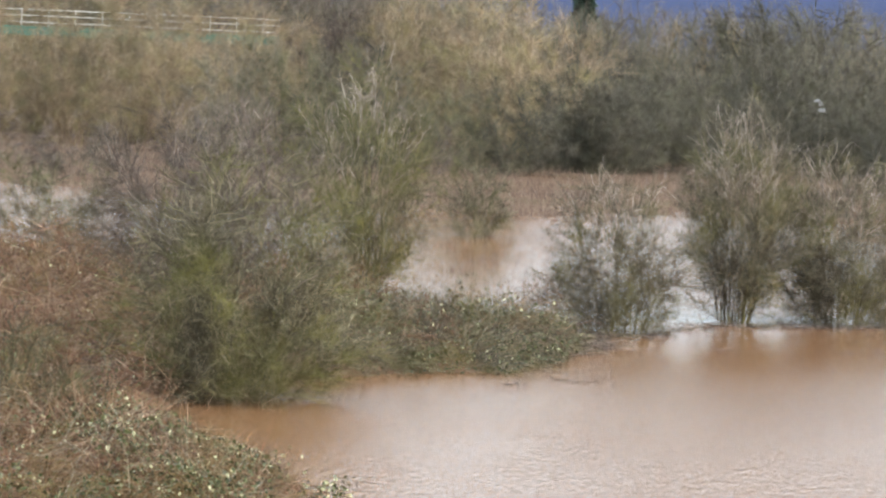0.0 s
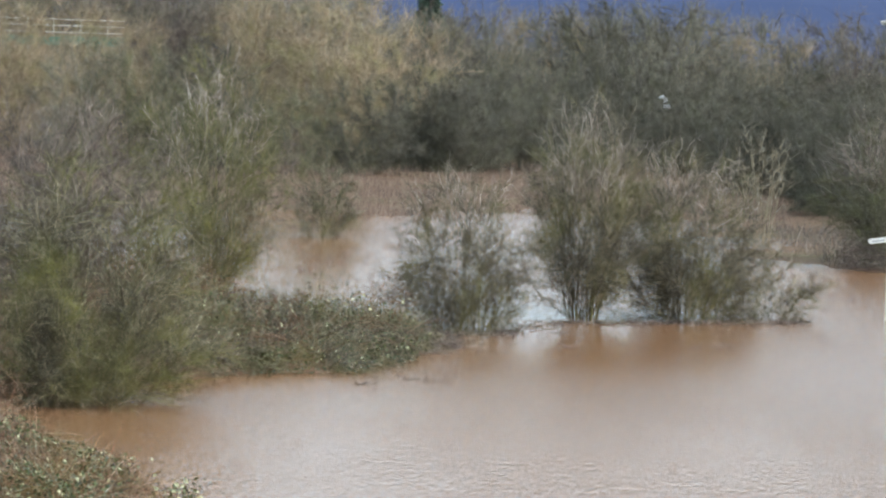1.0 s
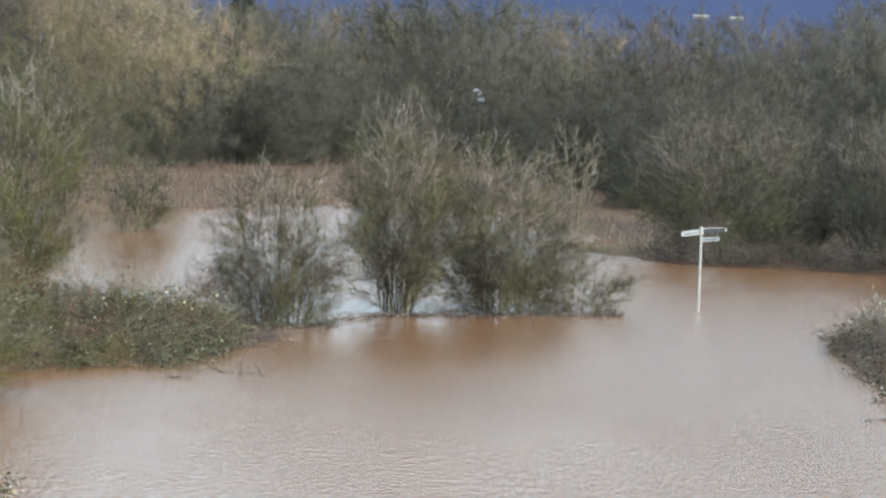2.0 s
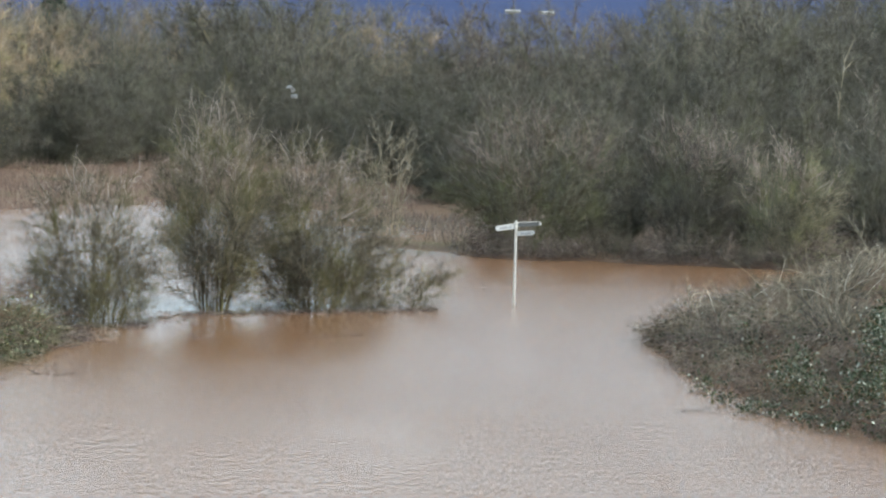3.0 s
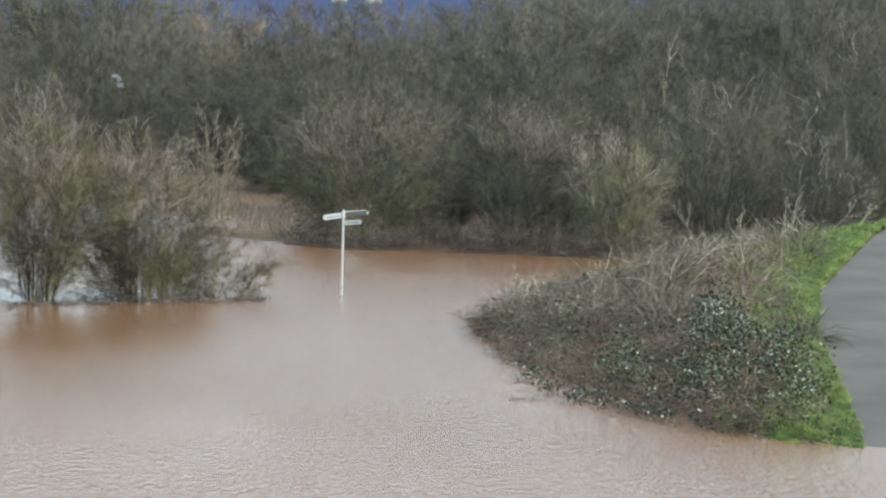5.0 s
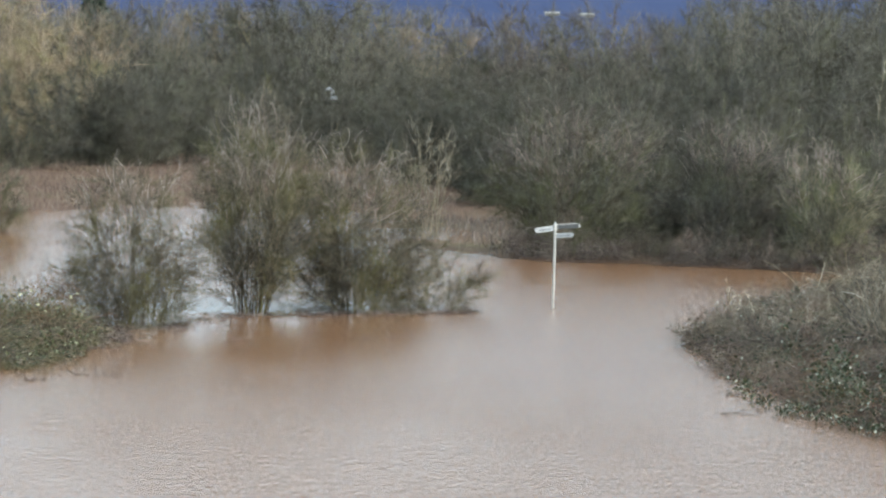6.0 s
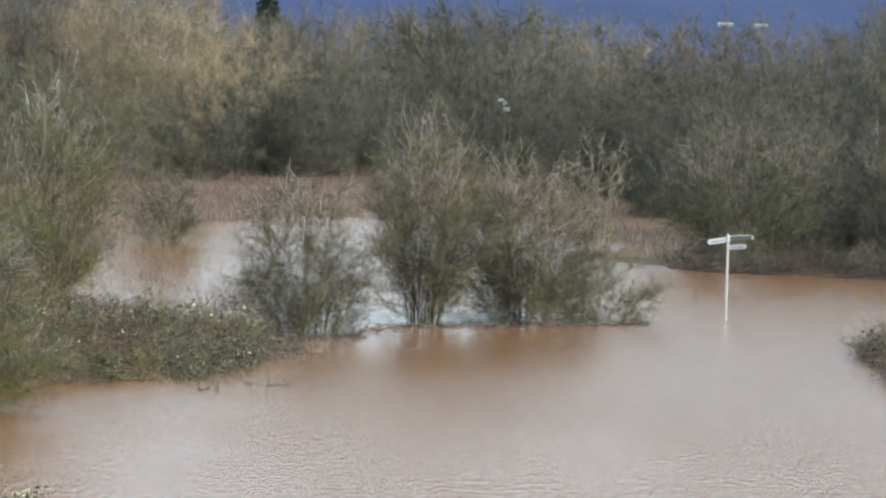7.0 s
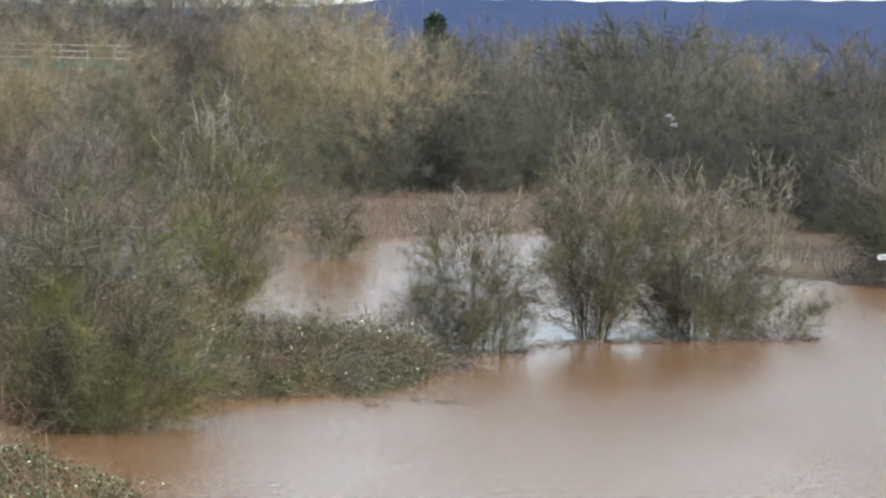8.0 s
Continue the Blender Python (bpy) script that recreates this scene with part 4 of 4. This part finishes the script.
# grass verge beside the lane
n = 60000
yy = 62 + 70 * R.uniform(0, 1, n) ** 1.4
xx = road_at(yy)[0] - 0.02 - (verge_width(yy) + 0.5) * R.uniform(0, 1, n) ** 1.25
tuft = 0.5 + 0.5 * np.sin(xx * 4.1 + 2 * np.sin(yy * 1.3)) * np.sin(yy * 2.7 + np.sin(xx * 3))
keep = R.uniform(0, 1, n) < 0.25 + 0.9 * tuft
xx, yy, tuft, n = xx[keep], yy[keep], tuft[keep], int(keep.sum())
s0 = np.stack([xx, yy, height_at(xx, yy) + np.maximum(hummock(xx, yy), 0) - 0.01], 1)
b = Build()
P = bend(R, s0, unit(np.concatenate([R.normal(size=(n, 2)) * 0.7, np.ones((n, 1))], 1)), R.uniform(0.03, 0.09, n) + 0.26 * tuft ** 3, 1, 0.25, -0.15)
b.tubes(P, np.full((n, 1), 0.013) * np.array([[1, 0.2]]))
tagged(new("grass", b.mesh("grass", GRASS)), "bright green grass verge beside the lane", "grass", kind="stuff")
tv = np.concatenate([np.arange(62, 84, 0.15), np.arange(84, 110, 0.3), np.arange(110, 134, 0.8)])
tb = Build()
tvv, tff = [], []
for y in tv:
    ex, ez = road_at(y)
    w = float(verge_width(y)) + 0.25
    for k in range(17):
        x = ex - 0.02 - w * k / 16
        tvv.append((x, y, float(height_at(np.array([x]), np.array([y]))[0]) + 0.015 + max(0.0, float(hummock(x, y)))))
for r in range(len(tv) - 1):
    for k in range(16):
        q = r * 17 + k
        tff += [(q + 1, q, q + 17), (q + 1, q + 17, q + 18)]
tb.add(tvv, tff)
turf = tagged(new("verge", tb.mesh("verge", TURF)), "short green turf beside the lane", "turf", kind="structure")
for smooth in (turf, road):
    for p in smooth.data.polygons:
        p.use_smooth = True

# dead reeds on the far meadow
def reeds(label, rng, n, xr, yr, tall, mat, keep):
    p = np.stack([rng.uniform(*xr, n), rng.uniform(*yr, n)], 1)
    p = p[keep(p)]
    m = len(p)
    s0 = np.stack([p[:, 0], p[:, 1], np.maximum(height_at(p[:, 0], p[:, 1]), -0.1)], 1)
    P = bend(rng, s0, unit(np.concatenate([rng.normal(size=(m, 2)) * 0.35, np.ones((m, 1))], 1)), tall * rng.uniform(0.5, 1.2, m), 1, 0.15, -0.05)
    b = Build()
    b.tubes(P, np.full((m, 1), 0.014) * np.array([[1, 0.2]]))
    tagged(new("dead_reeds", b.mesh("dead_reeds", mat)), label, "reeds", kind="stuff")


clump = lambda p: np.sin(p[:, 0] * 0.5 + 1.3 * np.sin(p[:, 1] * 0.21)) + np.sin(p[:, 1] * 0.33 + p[:, 0] * 0.2) > -0.5
reeds("russet dead reeds across the flooded meadow", R, 30000, (-62, 3), (146, 225), 0.7, RUSSET, lambda p: (inside(FAR_SHORE, p[:, 0], p[:, 1]) + 3.5 * np.sin(p[:, 0] * 0.45 + 2 * np.sin(p[:, 1] * 0.2)) * np.sin(p[:, 1] * 0.3 + p[:, 0] * 0.15) > -2.5) & (clump(p) | (p[:, 1] < 178)))
reeds("russet scrub at the edge of the wood", R, 6000, (1.5, 34), (122, 150), 0.8, PURPLE, lambda p: (inside(FAR_SHORE, p[:, 0], p[:, 1]) > 0.3))

reeds("russet tussocks drowned in shallow water", R, 1500, (-18, -9.5), (104, 127), 0.42, RUSSET, lambda p: np.sin(p[:, 0] * 1.1 + p[:, 1] * 0.5) * np.sin(p[:, 1] * 0.7 - p[:, 0] * 0.4) > 0.25)


def drift(label, rng, n, line, wide):
    """Twigs and straw washed up in a thin raft along a line on the water."""
    q = np.array(line, float)
    k = rng.integers(0, len(q) - 1, n)
    t = rng.uniform(0, 1, (n, 1))
    p = q[k] * (1 - t) + q[k + 1] * t + rng.normal(size=(n, 2)) * wide
    s0 = np.stack([p[:, 0], p[:, 1], rng.uniform(-0.01, 0.05, n)], 1)
    a = rng.uniform(0, 6.28, n)
    d = np.stack([np.cos(a), np.sin(a) * 0.5, rng.uniform(-0.05, 0.3, n)], 1)
    b = Build()
    b.tubes(bend(rng, s0, unit(d), rng.uniform(0.15, 0.6, n), 2, 0.25, -0.1), np.full((n, 1), 0.009) * np.array([[1, 0.8, 0.3]]))
    tagged(new("flood_debris", b.mesh("flood_debris", PURPLE)), label, "flood debris", kind="stuff")


# debris plus a dark strip put in for the bushes' shade at the waterline
drift("dark raft of twigs and straw under the bushes, also standing in for their waterline shade", R, 900, [(-8.6, 87.0), (-6.0, 87.6), (-4.9, 92.2), (-2.8, 93.3), (0.2, 94.6), (2.4, 95.8)], 0.34)
drift("dark straw and twigs lodged at the foot of the brambles", R, 500, [(-7.6, 81.0), (-7.0, 83.5), (-7.6, 86.8)], 0.3)
b = Build()
b.tubes(np.array([[[-0.45, 0, 0.04], [-0.1, 0.03, 0.07], [0.3, 0, 0.06], [0.5, -0.02, 0.03]]]), np.array([[0.06, 0.075, 0.06, 0.03]]), 8)
log = tagged(new("drift_log", b.mesh("drift_log", PALE)), "short pale barkless log stranded on flood debris", "log")
log.matrix_world = pose(-7.9, 86.2, 0.0, 0, 0, 8)

# ---- signpost ----


def signpost(x, y):
    root = tagged(new("signpost"), "pale metal fingerpost with three arms standing in the flood", "signpost")
    root.matrix_world = pose(x, y, 0, 0, 0, 0)
    bm = bmesh.new()
    bmesh.ops.create_cone(bm, cap_ends=True, segments=14, radius1=0.038, radius2=0.038, depth=3.5, matrix=Matrix.Translation((0, 0, 0.8)))
    part("post", bm_mesh("post", bm, GALV), root)
    bm = bmesh.new()
    bmesh.ops.create_cone(bm, cap_ends=True, segments=14, radius1=0.045, radius2=0.012, depth=0.05, matrix=Matrix.Translation((0, 0, 2.575)))
    part("cap", bm_mesh("cap", bm, GALV), root)
    for turn, tilt, z, ln, ht, face in ((198, 8, 2.43, 0.66, 0.14, SIGN_FACE), (32, -2, 2.46, 0.86, 0.14, SHADED_SIGN_BACK), (-8, -5, 2.19, 0.57, 0.12, SIGN_FACE)):
        bm = bmesh.new()
        x0, x1 = 0.05, ln
        pts = [(x0, -ht / 2), (x1 - 0.06, -ht / 2), (x1, -ht / 4), (x1, ht / 4), (x1 - 0.06, ht / 2), (x0, ht / 2)]
        lo = [bm.verts.new((px, -0.012, pz)) for px, pz in pts]
        hi = [bm.verts.new((px, 0.012, pz)) for px, pz in pts]
        bm.faces.new(lo)
        bm.faces.new(hi[::-1])
        for k in range(len(pts)):
            bm.faces.new((lo[k - 1], lo[k], hi[k], hi[k - 1])[::-1])
        bmesh.ops.recalc_face_normals(bm, faces=bm.faces)
        m = pose(0, 0, z, 0, tilt, turn)
        arm = part("sign_arm", bm_mesh("sign_arm", bm, face), root)
        arm.matrix_basis = m
        # the shaded arm keeps only its upper trim, standing in for its lit edge
        for zz in (-ht / 2, ht / 2)[face is SHADED_SIGN_BACK:]:
            bm = bmesh.new()
            box(bm, (ln - 0.08, 0.034, 0.014), (ln / 2, 0, zz))
            part("edge_trim", bm_mesh("edge_trim", bm, GALV), arm)
        for zz in (-0.05, 0.05):
            bm = bmesh.new()
            box(bm, (0.1, 0.09, 0.025), (0.0, 0, zz))
            part("clamp", bm_mesh("clamp", bm, GALV), arm)
        if face is SIGN_FACE:
            bm = bmesh.new()
            box(bm, (ln * 0.6, 0.003, ht * 0.25), (ln * 0.52, 0.0155 if turn > 90 else -0.0155, -0.01))
            part("lettering", bm_mesh("lettering", bm, LETTER), arm)
        else:
            bm = bmesh.new()
            box(bm, (0.05, 0.03, ht * 0.7), (ln + 0.03, 0, 0))
            part("end_plate", bm_mesh("end_plate", bm, SIGN_FACE), arm, "small white end plate")


signpost(4.83, 98.4)

# ---- white railed footbridge far off behind the willows ----


def railed_bridge():
    root = tagged(new("railed_bridge"), "white railed bridge on a green girder behind the willows", "bridge")
    x0, y0 = polar(-16.6, 245)
    x1, y1 = polar(-10.7, 245)
    ln = math.hypot(x1 - x0, y1 - y0)
    root.matrix_world = pose(x0, y0, 0, 0, 0, math.degrees(math.atan2(y1 - y0, x1 - x0)))
    bm = bmesh.new()
    box(bm, (ln, 0.5, 0.7), (ln / 2, 0, 7.65))
    part("girder", bm_mesh("girder", bm, GREEN), root)
    for z in (8.28, 8.78, 9.23):
        bm = bmesh.new()
        box(bm, (ln, 0.08, 0.09), (ln / 2, 0, z))
        part("rail", bm_mesh("rail", bm, WHITE), root)
    bm = bmesh.new()
    box(bm, (0.09, 0.09, 1.5), (0, 0.0, 8.58))
    post = bm_mesh("rail_post", bm, WHITE)
    for k in range(int(ln / 2.0) + 1):
        o = part("rail_post", post, root)
        o.matrix_basis = pose(k * 2.0, 0.1, 0)
    bm = bmesh.new()
    bmesh.ops.create_cone(bm, cap_ends=True, segments=10, radius1=0.16, radius2=0.16, depth=8.0, matrix=Matrix.Translation((0, 0.3, 3.5)))
    pier = bm_mesh("pier", bm, CONCRETE)
    for k in range(5):
        o = part("pier", pier, root)
        o.matrix_basis = pose(1.5 + k * (ln - 3) / 4, 0.35, 0)


railed_bridge()

# ---- far barns, white sheet in the trees, floating twigs ----


def barn(x, y, z, ln, turn, label):
    root = tagged(new("barn"), label, "barn")
    root.matrix_world = pose(x, y, z, 0, 0, turn)
    bm = bmesh.new()
    box(bm, (ln, 8, 3.0), (0, 0, 1.5))
    part("wall", bm_mesh("wall", bm, CONCRETE), root)
    bm = bmesh.new()
    for s in (-1, 1):
        box(bm, (ln + 0.6, 4.7, 0.15), (0, s * 2.15, 3.75), Matrix.Rotation(-s * 0.32, 4, "X"))
    part("roof", bm_mesh("roof", bm, WHITE), root)


for az, turn in ((2.65, 4), (3.25, -6)):
    bx, by = polar(az, 3600)
    barn(bx, by, float(ridge(bx) * 0.7 * (by - 3300) / 400) - 1.0, 16, turn, "pale roofed barn on the distant hillside")


def snagged_sheet(x, y, z):
    rng = np.random.default_rng(11)
    root = tagged(new("plastic_sheet"), "torn white plastic sheet snagged in bare branches", "plastic sheet")
    root.matrix_world = pose(x, y, z)
    b = Build()
    b.tubes(np.array([[[0.4, 0.12, -5.9], [0.3, 0.1, -3.5], [0.05, 0.08, -1.5], [0.1, 0.05, 0.6]]]), np.array([[0.03, 0.025, 0.018, 0.006]]), 6)
    part("snag", b.mesh("snag", DARK), root, "bare dark branch that holds the sheet")
    for ox, oz, w, h in ((-0.1, 0.2, 0.26, 0.08), (0.02, 0.06, 0.11, 0.14), (0.06, -0.2, 0.16, 0.12), (0.2, -0.2, 0.08, 0.15)):
        bm = bmesh.new()
        bmesh.ops.create_grid(bm, x_segments=7, y_segments=7, size=0.5)
        for v in bm.verts:
            v.co = Vector((ox + v.co.x * w + rng.normal() * 0.03, rng.normal() * 0.06, oz + v.co.y * h + rng.normal() * 0.03))
        bmesh.ops.solidify(bm, geom=bm.faces[:], thickness=0.01)
        part("fold", bm_mesh("fold", bm, PLASTIC), root)


snagged_sheet(*polar(-1.19, 148), 5.72)


def floating_branch(x, y, turn, ln, rng):
    root = tagged(new("floating_branch"), "dark twiggy branch adrift on the flood", "branch")
    root.matrix_world = pose(x, y, 0.01, 0, 0, turn)
    b = Build()
    b.tubes(np.array([[[-ln / 2, 0, 0.01], [0, 0.05, 0.03], [ln / 2, 0, 0.0]]]), np.array([[0.01, 0.009, 0.004]]), 5)
    part("bough", b.mesh("bough", PURPLE), root)
    for k in range(7):
        s = np.array([[rng.uniform(-ln / 2, ln / 2), rng.normal() * 0.04, 0.0]])
        d = unit(np.array([[rng.normal(), rng.normal() * 0.5, rng.uniform(0.0, 0.7)]]))
        b = Build()
        b.tubes(bend(rng, s, d, rng.uniform(0.2, 0.55, 1), 3, 0.2, -0.03), np.array([[0.012, 0.01, 0.007, 0.003]]))
        part("twig", b.mesh("twig", PURPLE), root)


for x, y, turn, ln in ((-0.72, 85.8, 10, 0.5), (0.2, 86.5, 5, 0.8), (-7.1, 74.6, 20, 0.5), (-6.4, 74.3, 0, 0.9), (-9.3, 54.0, 12, 1.6), (-4.0, 84.5, 40, 0.3), (4.1, 105, 80, 0.4), (7.4, 69.5, 10, 0.7), (7.9, 73.5, 30, 0.8), (-8.0, 73.0, 15, 0.5)):
    floating_branch(x, y, turn, ln, R)
